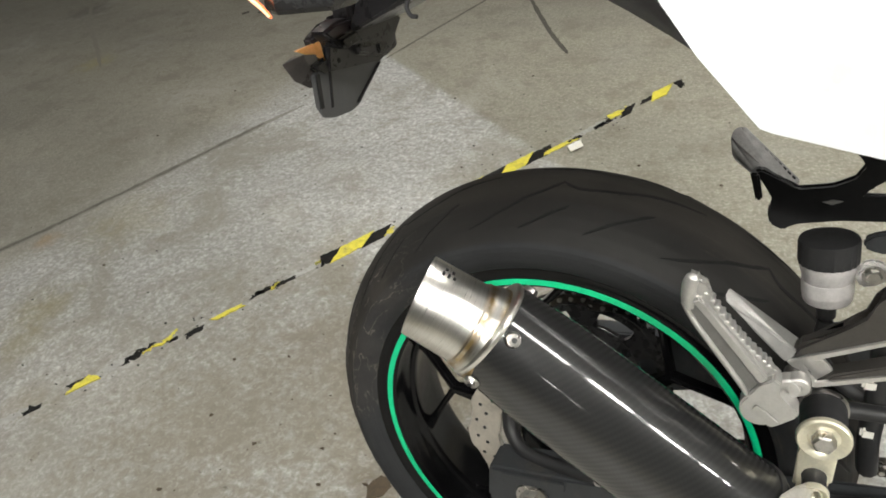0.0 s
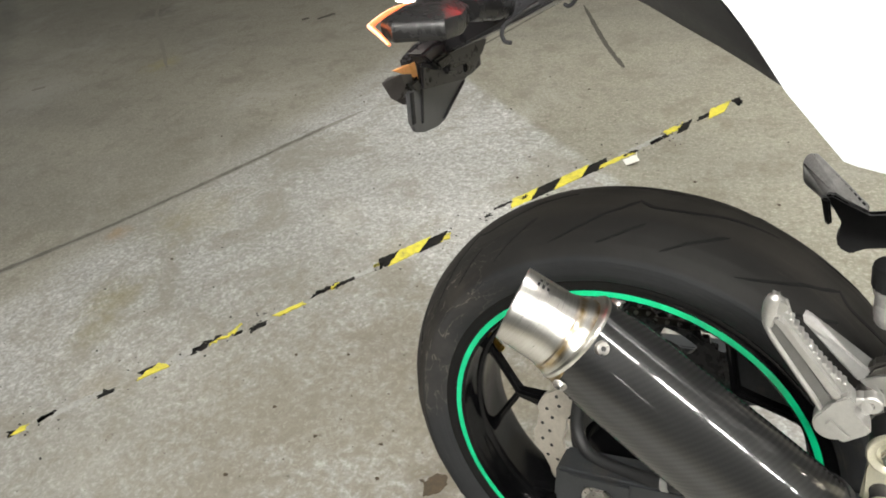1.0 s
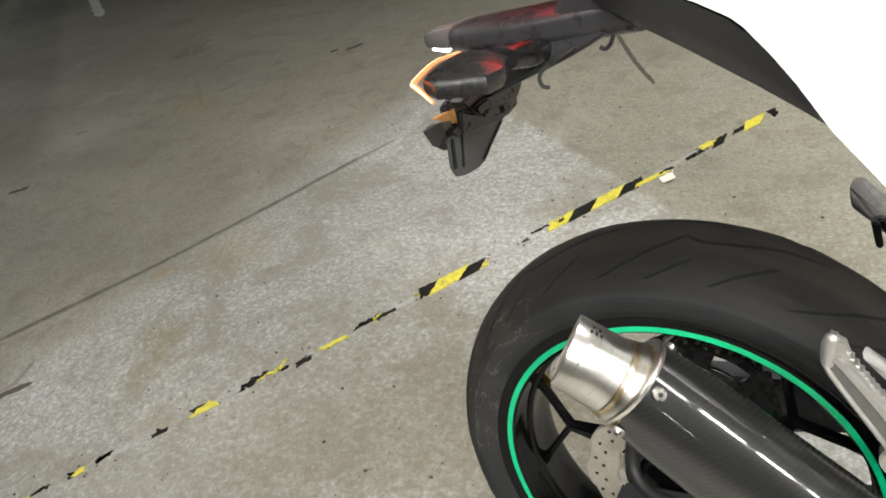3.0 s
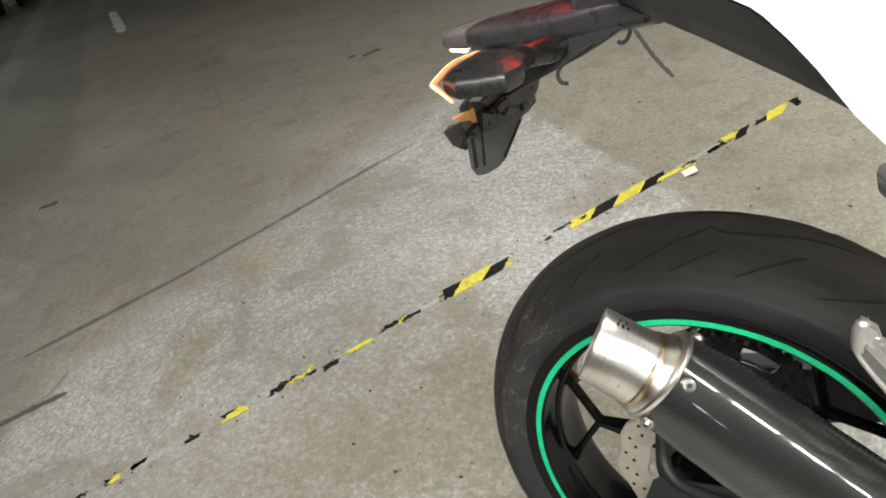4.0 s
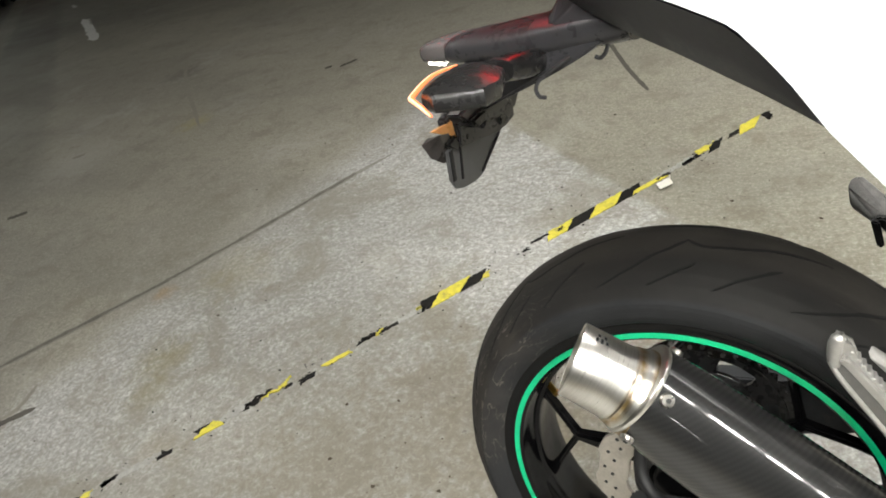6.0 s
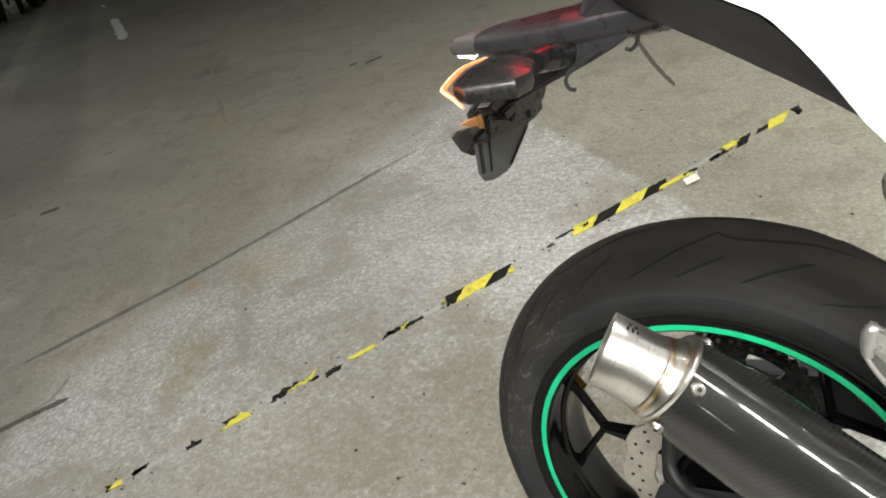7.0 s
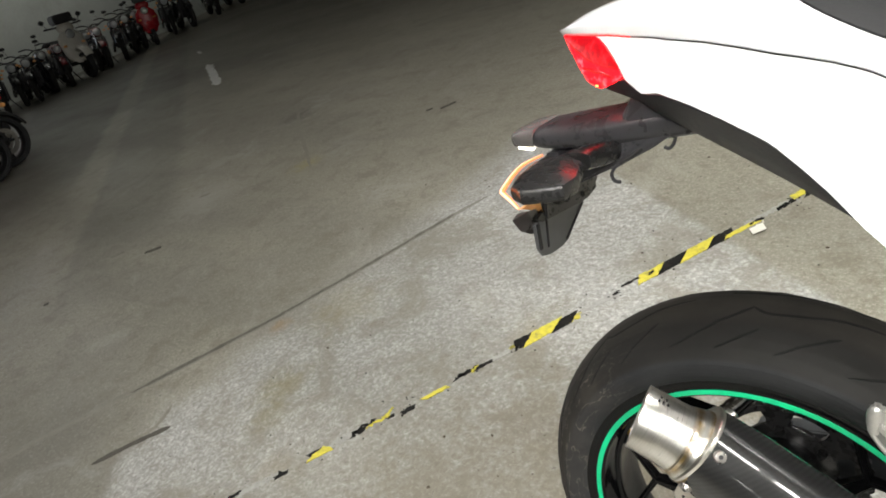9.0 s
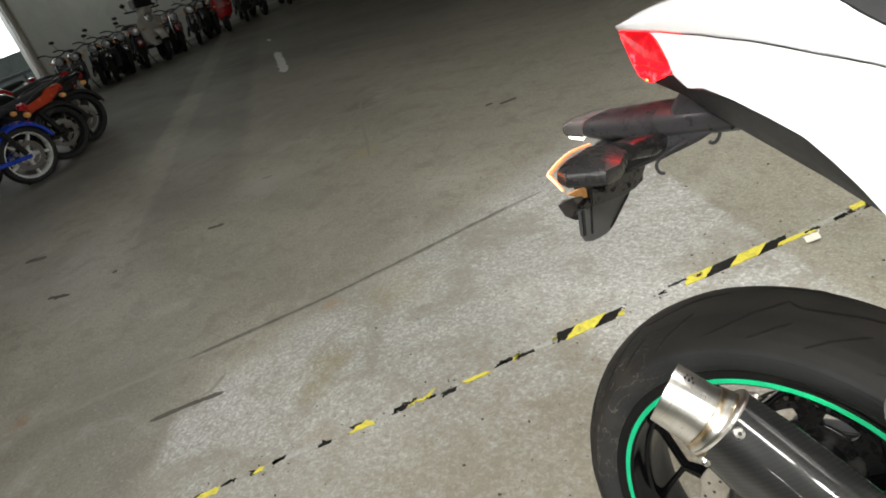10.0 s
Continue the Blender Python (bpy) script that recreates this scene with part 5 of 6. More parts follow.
PL = [(0.1500, 0.128, 0.6035), (0.1465, 0.130, 0.6240), (0.1490, 0.136, 0.6315), (0.1545, 0.142, 0.6335), (0.1600, 0.150, 0.6310), (0.2225, 0.155, 0.5700), (0.2120, 0.134, 0.5625), (0.1895, 0.128, 0.5705)]
peg_l = part("foot_peg", hull(PL + [(x + 0.002, y + 0.010, z - 0.008) for x, y, z in PL], 0.002), PEG_GREY, lb, "worn light grey foot peg of the far side")
pa, pb, pc = V((0.1500, 0.128, 0.6035)), V((0.1600, 0.150, 0.631)), V((0.2225, 0.155, 0.570))
along = (pc - pb).normalized()
face = (pb - pa).cross(pc - pa).normalized()
face = face if face.z > 0 else -face
over = face.cross(along).normalized()
over = over if over.y < 0 else -over
# dark blocks raised on the face paint the shade in the slots
for row in (0.0045, 0.0115):
    for q in range(11):
        c = pb.lerp(pc, 0.06 + 0.86 * q / 10) + over * row + face * 0.0012
        turn_m = Matrix((along, over, face)).transposed().to_4x4()
        part("peg_slot", block((0.0046, 0.0026, 0.0020), Matrix.Translation(c) @ turn_m, 0), BLACK_MATT, peg_l)
part("heel_spur", prism([(0.171, 0.590), (0.180, 0.589), (0.187, 0.558), (0.180, 0.557)], 0.112, 0.124, "xz", 0.002), BLACK_MATT, lb)
# pale plate stands for the bright floor seen through the hole
part("hanger_hole", prism([(0.246, 0.5595), (0.256, 0.5630), (0.266, 0.5620), (0.256, 0.5570)], 0.1165, 0.118, "xz", 0), PEG_GREY, lb)

# tail: white cowl in two panels, seat, grey under-panel
ST = [  # x, half width and height of: crown, seam, lower edge
    (-0.208, 0.005, 0.969, 0.007, 0.969, 0.008, 0.968),
    (-0.203, 0.012, 0.9705, 0.018, 0.9695, 0.020, 0.968),
    (-0.182, 0.022, 0.980, 0.036, 0.9695, 0.039, 0.964),
    (-0.157, 0.028, 0.987, 0.045, 0.9670, 0.056, 0.953),
    (-0.127, 0.033, 0.992, 0.053, 0.9645, 0.073, 0.941),
    (-0.097, 0.037, 0.995, 0.062, 0.960, 0.091, 0.920),
    (-0.071, 0.041, 0.996, 0.070, 0.957, 0.110, 0.905),
    (-0.050, 0.045, 0.996, 0.077, 0.953, 0.121, 0.9065),
    (-0.010, 0.051, 0.994, 0.090, 0.947, 0.145, 0.8970),
    (0.030, 0.058, 0.989, 0.103, 0.938, 0.168, 0.8840),
    (0.062, 0.072, 0.976, 0.113, 0.930, 0.186, 0.8720),
    (0.072, 0.074, 0.970, 0.116, 0.928, 0.190, 0.8672),
    (0.082, 0.0765, 0.962, 0.119, 0.926, 0.186, 0.8550),
    (0.094, 0.079, 0.954, 0.122, 0.923, 0.180, 0.8401),
    (0.110, 0.082, 0.944, 0.126, 0.919, 0.171, 0.8175),
    (0.135, 0.087, 0.930, 0.133, 0.911, 0.158, 0.778),
    (0.182, 0.094, 0.908, 0.138, 0.885, 0.150, 0.723),
    (0.260, 0.105, 0.885, 0.142, 0.845, 0.150, 0.706),
    (0.420, 0.115, 0.865, 0.147, 0.805, 0.155, 0.690),
]


def panel(name, pick, label, n=6, thick=0.003, mat=WHITE, rear=(-0.208, -0.208)):
    """A bent sheet between two lines along the tail, on both sides, from a slanted rear edge on."""
    bm = bmesh.new()
    steps = np.linspace(0, 1, 64)
    for side in (-1, 1):
        loops = []
        for s in steps:
            out, inn = [], []
            for q in range(n + 1):
                u = q / n
                x = lerp(lerp(rear[0], rear[1], u), ST[-1][0], s ** 1.3)
                c = [float(np.interp(x, [r[0] for r in ST], [r[m] for r in ST])) for m in range(1, 7)]
                y, z, ny, nz = pick(c, u)
                out.append((x, side * y, z)), inn.append((x, side * (y - ny * thick), z - nz * thick))
            loops.append(out + inn[::-1])
        rings(bm, loops)
    return part(name, bm, mat, bike, label)


def upper(c, f):
    bulge = 0.005 * 4 * f * (1 - f)
    return lerp(c[0], c[2] + 0.0005, f) + bulge, lerp(c[1], c[3] + 0.0015, f) + bulge * 0.8, 0.7, 0.7


def lower(c, f):
    bulge = 0.003 * 4 * f * (1 - f)
    return lerp(c[2] - 0.0008, c[4], f) + bulge, lerp(c[3] - 0.0020, c[5], f) + bulge * 0.5, 0.9, 0.35


def crown(c, f):
    return c[0] * (1 - f), c[1] + 0.004 * f, 0.0, 1.0


panel("upper_cowl", upper, "glossy white upper tail cowl panel")
panel("lower_cowl", lower, "glossy white lower tail cowl panel", rear=(-0.1435, -0.096))
bm = bmesh.new()
xs = np.linspace(-0.208, 0.06, 24)
loops = []
for x in xs:
    hw = np.interp(x, [s[0] for s in ST], [s[1] for s in ST])
    z = np.interp(x, [s[0] for s in ST], [s[2] for s in ST])
    top = [(x, hw * k / 6, z + 0.005 * (1 - (k / 6) ** 2)) for k in range(-6, 7)]
    loops.append(top + [(p[0], p[1], p[2] - 0.004) for p in top[::-1]])
part("crown_cowl", rings(bm, loops), WHITE, bike, "glossy white crown of the tail")
bm = bmesh.new()
loops = []
for x in np.linspace(0.06, 0.42, 24):
    hw = np.interp(x, [s[0] for s in ST], [s[1] for s in ST]) - 0.002
    z = np.interp(x, [s[0] for s in ST], [s[2] for s in ST]) + 0.002
    top = [(x, hw * k / 8, z + 0.016 * min(1, (x - 0.05) / 0.08) * (1 - (k / 8) ** 4)) for k in range(-8, 9)]
    loops.append(top + [(p[0], p[1], z - 0.03) for p in top[::-1]])
part("pillion_seat", rings(bm, loops), SEAT, bike, "dark vinyl pillion seat pad")
# dark carcass inside the seam
bm = bmesh.new()
loops = []
for x in np.linspace(-0.10, 0.42, 30):
    c = [np.interp(x, [s[0] for s in ST], [s[k] for s in ST]) for k in range(1, 7)]
    loops.append([(x, s * w, z) for s, w, z in ((-1, c[0] * 0.8, c[1] - 0.012), (-1, c[2] - 0.006, c[3]), (-1, c[4] - 0.014, c[5] + 0.012), (1, c[4] - 0.014, c[5] + 0.012), (1, c[2] - 0.006, c[3]), (1, c[0] * 0.8, c[1] - 0.012))])
part("tail_carcass", rings(bm, loops), BLACK_MATT, bike)
# grey under-panel from the cowl's lower edge inwards
GP = [(-0.145, 0.052, 0.912, 0.034, 0.900), (-0.097, 0.0895, 0.918, 0.060, 0.888), (-0.071, 0.1085, 0.903, 0.066, 0.8715), (-0.050, 0.1195, 0.9045, 0.070, 0.8600), (0.020, 0.159, 0.8850, 0.104, 0.8326), (0.062, 0.183, 0.8695, 0.117, 0.8121), (0.072, 0.187, 0.8645, 0.122, 0.8085), (0.090, 0.179, 0.8430, 0.133, 0.8008), (0.110, 0.168, 0.8150, 0.140, 0.7910), (0.135, 0.154, 0.778, 0.148, 0.7770), (0.182, 0.146, 0.730, 0.11, 0.745), (0.260, 0.146, 0.714, 0.10, 0.735), (0.420, 0.150, 0.700, 0.10, 0.72)]
bm = bmesh.new()
loops = []
for x in np.linspace(GP[0][0], GP[-1][0], 36):
    w0, z0, w1, z1 = (np.interp(x, [g[0] for g in GP], [g[k] for g in GP]) for k in range(1, 5))
    loops.append([(x, s * w, z) for s, w, z in ((-1, w0, z0), (-1, lerp(w0, w1, 0.5), lerp(z0, z1, 0.52)), (-1, w1, z1), (1, w1, z1), (1, lerp(w0, w1, 0.5), lerp(z0, z1, 0.52)), (1, w0, z0))])
part("under_panel", rings(bm, loops), GREY_PLASTIC, bike, "grained dark grey plastic under-tail panel")

# tail light
tl = part("tail_light", hull([(-0.2105, 0.0, 0.9665), (-0.203, -0.014, 0.9675), (-0.203, 0.014, 0.9675), (-0.146, -0.0475, 0.9640), (-0.146, 0.0475, 0.9640), (-0.099, -0.088, 0.9275), (-0.099, 0.088, 0.9275), (-0.1088, -0.080, 0.9155), (-0.1088, 0.080, 0.9155), (-0.1411, -0.060, 0.9055), (-0.1411, 0.060, 0.9055), (-0.1642, -0.045, 0.9135), (-0.150, 0.0, 0.925), (-0.1732, -0.030, 0.9326), (-0.09, 0, 0.95)], 0.0015), RED_LENS, bike, "glowing red faceted tail light", smooth=False)
for s in (-1, 1):
    part("bulb", hull([(-0.147, s * 0.0600, 0.9085), (-0.140, s * 0.0640, 0.9085), (-0.144, s * 0.0650, 0.913), (-0.138, s * 0.0680, 0.912)], 0.0008), RED_GLOW, tl)
    part("lens_upper", hull([(-0.2045, s * 0.0150, 0.9682), (-0.1470, s * 0.0490, 0.9652), (-0.1010, s * 0.0882, 0.9310), (-0.1100, s * 0.0830, 0.9285), (-0.1500, s * 0.0560, 0.9370), (-0.1760, s * 0.0310, 0.9400), (-0.130, s * 0.040, 0.950)], 0.0008), RED_DEEP, tl, "deep red upper lens facet", smooth=False)
    part("light_rib", hull([(-0.170, s * 0.0420, 0.9280), (-0.1105, s * 0.0850, 0.9190), (-0.112, s * 0.0865, 0.9230), (-0.168, s * 0.0450, 0.9320), (-0.13, s * 0.070, 0.928)], 0.0008), RED_DEEP, tl)

# rear mudguard boom with plate lamp
def boom_section(x, half, top, bottom, power=2.7, n=22):
    """A rounded cross-section of the boom at x."""
    zc, h = (top + bottom) / 2, (top - bottom) / 2
    out = []
    for k in range(n):
        a = 2 * math.pi * (k + 0.5) / n
        c, s = math.cos(a), math.sin(a)
        out.append((x, half * math.copysign(abs(c) ** (2 / power), c), zc + h * math.copysign(abs(s) ** (2 / power), s)))
    return out


fender = part("rear_mudguard", rings(bmesh.new(), [boom_section(*q) for q in ((-0.040, 0.064, 0.884, 0.838), (-0.080, 0.064, 0.880, 0.834), (-0.120, 0.061, 0.8745, 0.8300), (-0.160, 0.058, 0.8700, 0.8270), (-0.200, 0.055, 0.8665, 0.8270), (-0.236, 0.0515, 0.8630, 0.8290), (-0.2480, 0.0500, 0.8615, 0.8305), (-0.2495, 0.0485, 0.8600, 0.8320))]), BOOM, bike, "satin black rear mudguard boom")
part("boom_root", hull([(-0.128, s * 0.040, 0.8705) for s in (-1, 1)] + [(x, s * y, z) for s in (-1, 1) for x, y, z in ((-0.110, 0.052, 0.8905), (-0.122, 0.056, 0.862), (-0.050, 0.064, 0.890), (-0.050, 0.062, 0.850), (-0.085, 0.062, 0.888))], 0.006, 3), BOOM, fender)
part("seam_ring", rings(bmesh.new(), [boom_section(-0.2490, 0.0482, 0.8596, 0.8322), boom_section(-0.2515, 0.0482, 0.8596, 0.8322)]), BLACK_MATT, fender)
part("plate_lamp", rings(bmesh.new(), [boom_section(*q) for q in ((-0.2512, 0.0490, 0.8605, 0.8325, 4), (-0.2560, 0.0490, 0.8612, 0.8330, 4), (-0.272, 0.0475, 0.8606, 0.8338, 4), (-0.2840, 0.0445, 0.8590, 0.8350, 4), (-0.2885, 0.0405, 0.8565, 0.8380, 4))]), CLEAR, fender, "clear number plate lamp lens")
part("plate_bulb", hull([(x, y, z) for x, z in ((-0.2550, 0.8318), (-0.2780, 0.8352)) for y in (-0.0440, -0.038) for z in (z, z + 0.0024)], 0.001), PLATE_GLOW, fender, "lit white plate lamp")
part("mudguard_web", hull([(x, s * y, z) for s in (-1, 1) for x, y, z in ((-0.040, 0.058, 0.872), (-0.050, 0.060, 0.855), (-0.086, 0.060, 0.8325), (-0.116, 0.060, 0.8185), (-0.175, 0.060, 0.796), (-0.225, 0.05, 0.775), (-0.195, 0.046, 0.832))], 0.004, 3), BOOM, fender)
def slab_hull(outline, x0, x1, bevel):
    """A plate across the bike between two stations, from its outline in width and height."""
    return hull([(x, y, z) for x in (x0, x1) for y, z in outline], bevel)


flap = part("plate_flap", slab_hull([(-0.0896, 0.7442), (-0.0899, 0.7097), (-0.0813, 0.6972), (-0.061, 0.6912), (-0.0276, 0.6888), (-0.0101, 0.6917), (0.0515, 0.7277), (-0.0147, 0.7495), (-0.0727, 0.7475)], -0.249, -0.245, 0.0015), SMOKED, fender, "smoked dark plastic plate flap")
for y0, z0, y1, z1, w in ((-0.083, 0.744, -0.0845, 0.708, 0.003), (-0.060, 0.745, -0.066, 0.704, 0.0015), (0.042, 0.728, -0.016, 0.696, 0.003)):
    part("flap_rib", hull([(x, y + dy, z) for x in (-0.245, -0.2425) for dy in (-w, w) for y, z in ((y0, z0), (y1, z1))], 0.0006), BLACK_MATT, fender)
part("flap_bracket", slab_hull([(-0.1005, 0.7884), (-0.0728, 0.7947), (-0.0113, 0.7942), (0.061, 0.7784), (0.0394, 0.7587), (-0.0175, 0.7679), (-0.0749, 0.7688)], -0.235, -0.215, 0.003), BOOM, fender)
part("flap_bracket", slab_hull([(-0.0193, 0.7684), (0.0705, 0.759), (0.0723, 0.7405), (0.0418, 0.7345), (-0.0139, 0.7493)], -0.246, -0.232, 0.003), BOOM, fender)
part("flap_bracket", slab_hull([(-0.050, 0.795), (-0.0113, 0.797), (0.066, 0.784), (0.076, 0.741), (0.044, 0.730), (-0.010, 0.738), (-0.064, 0.742), (-0.060, 0.765)], -0.2475, -0.2405, 0.002), BOOM, fender)
part("flap_bracket", slab_hull([(-0.055, 0.830), (0.060, 0.830), (0.066, 0.782), (-0.052, 0.788)], -0.236, -0.212, 0.004), BOOM, fender)
part("flap_clip", slab_hull([(-0.030, 0.7700), (0.015, 0.7640), (0.020, 0.7540), (-0.020, 0.7570)], -0.240, -0.226, 0.002), SATIN, fender)
part("flap_clip", slab_hull([(0.020, 0.7560), (0.040, 0.7520), (0.036, 0.7400), (0.022, 0.7430)], -0.238, -0.228, 0.002), SATIN, fender)
part("flap_clip", slab_hull([(-0.085, 0.7790), (-0.050, 0.7830), (-0.040, 0.7720), (-0.072, 0.7660)], -0.228, -0.208, 0.003), SATIN, fender)
part("flap_knob", slab_hull([(-0.0906, 0.7526), (-0.0529, 0.7597), (-0.0121, 0.7488), (-0.0339, 0.7412), (-0.0721, 0.7389)], -0.256, -0.243, 0.003), SATIN, fender)
for y, z in ((-0.045, 0.7500), (0.010, 0.7480), (0.050, 0.7460)):
    part("flap_screw", solid([(0.0030, 0.0), (0.0042, 0.0015), (0.0042, 0.004)], 8), DARK_METAL, fender, m=axis_pose((-0.240, y, z), (-0.260, y, z - 0.004)))
# side reflector
refl = part("side_reflector", hull([(-0.258, -0.1190, 0.7620), (-0.256, -0.1120, 0.7515), (-0.257, -0.1060, 0.7420), (-0.256, -0.0840, 0.7290), (-0.252, -0.0740, 0.7290), (-0.250, -0.0660, 0.7490), (-0.262, -0.1000, 0.7640), (-0.246, -0.0970, 0.7670), (-0.246, -0.0760, 0.7630), (-0.262, -0.0740, 0.7490), (-0.262, -0.0820, 0.7370)], 0.0006, 1), AMBER_BODY, fender, "small faceted side reflector", smooth=False)
part("reflector_face", hull([(x + dx, y + dy, z) for x, y, z in ((-0.2560, -0.0975, 0.7702), (-0.2455, -0.0661, 0.7742), (-0.2455, -0.0624, 0.7538)) for dx, dy in ((0, 0), (-0.004, 0.003))], 0.0005, 1), AMBER, refl, "orange reflector face", smooth=False)
part("reflector_stay", slab_hull([(-0.0740, 0.7600), (-0.0780, 0.7790), (-0.0460, 0.7900), (-0.0060, 0.7900), (-0.0300, 0.7680), (-0.0560, 0.7520)], -0.2600, -0.2480, 0.0030), BOOM, refl)

# right indicator
IB = [(-0.160, -0.234), (-0.180, -0.220), (-0.194, -0.184), (-0.203, -0.128), (-0.197, -0.112), (-0.166, -0.108), (-0.138, -0.134), (-0.116, -0.190), (-0.118, -0.218)]
bm = rings(bmesh.new(), [[(lerp(-0.158, x, k), lerp(-0.165, y, k), z) for x, y in IB] for k, z in ((0.60, 0.823), (0.95, 0.8255), (1.0, 0.829), (1.0, 0.8385), (0.965, 0.8420), (0.62, 0.8485), (0.20, 0.8500))])
ind = part("indicator", bm, SATIN, fender, "black indicator housing")
part("indicator_stalk", rings(bmesh.new(), [[(cx + rx * math.copysign(abs(math.cos(a)) ** 0.75, math.cos(a)), cy, cz + rz * math.copysign(abs(math.sin(a)) ** 0.75, math.sin(a))) for a in [2 * math.pi * (k + 0.5) / 24 for k in range(24)]] for cx, cy, cz, rx, rz in ((-0.140, -0.046, 0.830, 0.016, 0.0135), (-0.144, -0.064, 0.831, 0.0165, 0.0135), (-0.150, -0.082, 0.8325, 0.0190, 0.0140), (-0.156, -0.098, 0.834, 0.0210, 0.0130), (-0.160, -0.112, 0.8345, 0.0215, 0.0115))]), SATIN, ind)
LENS = [V(p) + V((0.003, 0, 0)) for p in [(-0.2115, -0.102, 0.842), (-0.216, -0.135, 0.842), (-0.2100, -0.169, 0.841), (-0.1950, -0.2185, 0.838), (-0.1885, -0.2265, 0.836), (-0.1775, -0.2330, 0.832), (-0.163, -0.242, 0.826)]]
lens = part("indicator_lens", tube([p + V((0.0012, 0.0006, -0.0002)) for p in LENS], [0.0012, 0.0017, 0.0021, 0.0024, 0.0024, 0.0020, 0.0011], 8, 4), AMBER_GLOW, ind, "lit amber indicator lens")
# brighter tube added along the lit lens to draw its overexposed core
part("glow_core", tube([V(p) + V((0.0005, -0.0010, 0.0006)) for p in LENS], [0.0007, 0.0011, 0.0014, 0.0016, 0.0016, 0.0013, 0.0007], 8, 4), AMBER_CORE, lens)

# luggage hooks
for base, s in (((-0.124, -0.070, 0.818), -1), ((-0.067, -0.045, 0.846), 1)):
    h = V(base)
    bend = ((0, 0, 0), (-0.007, -0.002, -0.004), (-0.011, -0.003, -0.012), (-0.008, -0.003, -0.020), (-0.001, -0.003, -0.0215)) if s < 0 else ((0, 0, 0.006), (0.002, 0, -0.004), (-0.001, 0, -0.014), (-0.007, 0, -0.019), (-0.012, 0, -0.017))
    part("luggage_hook", tube([h + V(q) for q in bend], 0.0022, 8), GREY_PLASTIC, fender, "bent dark wire luggage hook")

part("hook_bar", tube([(-0.124, -0.070, 0.818), (-0.110, -0.066, 0.827), (-0.100, -0.060, 0.833)], 0.0026, 8, 3), BLACK_MATT, fender)
# subframe and engine bay seen past the hanger
part("subframe_rail", tube([(0.34, -0.10, 0.70), (0.40, -0.11, 0.66), (0.48, -0.12, 0.60)], 0.016, 12), BLACK_MATT, bike, "black subframe rail")
part("subframe_rail", tube([(0.30, 0.11, 0.70), (0.40, 0.115, 0.66), (0.48, 0.12, 0.60)], 0.016, 12), BLACK_MATT, bike, "black subframe rail")
part("shock_absorber", tube([(0.40, 0.0, 0.36), (0.43, 0.0, 0.50), (0.45, 0.0, 0.66)], 0.028, 16), DARK_METAL, bike, "dark rear shock absorber")
part("engine_block", hull([(x, y, z) for x in (0.42, 0.56) for y in (-0.14, 0.14) for z in (0.30, 0.58)], 0.02), DARK_METAL, bike, "dark engine and frame casting")
for k, z in enumerate((0.505, 0.478, 0.455)):
    part("cable_clip", block((0.012, 0.006, 0.010), Matrix.Translation((0.285 + 0.003 * k, -0.128, z)), 0.002), PAPER, bike, "pale cable clip")
part("wiring_loom", tube([(0.288, -0.12, 0.56), (0.292, -0.122, 0.50), (0.294, -0.12, 0.44), (0.30, -0.11, 0.40)], 0.009, 10), BLACK_MATT, bike, "black wiring loom")
part("brake_pipe", tube([(0.265, -0.16, 0.500), (0.32, -0.16, 0.505), (0.42, -0.15, 0.52)], 0.007, 10), BLACK_MATT, bike, "black brake pipe")
part("side_stand", tube([(0.50, 0.13, 0.34), (0.47, 0.22, 0.15), (0.45, 0.285, 0.045)], 0.012, 10, 4), BLACK_MATT, bike, "black side stand")
part("stand_foot", block((0.06, 0.045, 0.008), pose(0.45, 0.275, 0.062, 11.73, 0, 0), 0.002), BLACK_MATT, bike)

# ---- parked motorcycles at the far side ----
def spoked_wheel(parent, x, r, width, rim_mat, spokes=5, name="wheel"):
    """A tyre with rim, spokes and hub, standing on the ground at x of its bike."""
    m = Matrix.Translation((x, 0, r))
    w = width / 2
    tyre_ob = part(name, lathe([(r * 0.78, -w * 0.8), (r * 0.86, -w), (r * 0.94, -w * 0.85), (r, 0), (r * 0.94, w * 0.85), (r * 0.86, w), (r * 0.78, w * 0.8)], 40, "y", True), RUBBER, parent, m=m)
    bm = lathe([(r * 0.80, -w * 0.80), (r * 0.765, -w * 0.84), (r * 0.74, -w * 0.7), (r * 0.71, 0), (r * 0.74, w * 0.7), (r * 0.765, w * 0.84), (r * 0.80, w * 0.80), (r * 0.78, 0)], 40, "y", True)
    for k in range(spokes):
        own = hull([(a, y, b * s) for a, b in ((r * 0.12, 0.016), (r * 0.73, 0.009)) for y in (-0.022, 0.022) for s in (-1, 1)], 0)
        bmesh.ops.transform(own, matrix=Matrix.Rotation(2 * math.pi * k / spokes + 0.4, 4, "Y"), verts=own.verts[:])
        join(bm, own)
    join(bm, solid([(r * 0.18, -w * 0.9), (r * 0.18, w * 0.9)], 16, "y"))
    part("rim", bm, rim_mat, tyre_ob)
    for s in (-1, 1):
        part("brake_rotor", lathe([(r * 0.34, s * w * 0.98), (r * 0.50, s * w * 0.98), (r * 0.50, s * w * 1.06), (r * 0.34, s * w * 1.06)], 32, "y", True), CHROME, tyre_ob)
    return tyre_ob


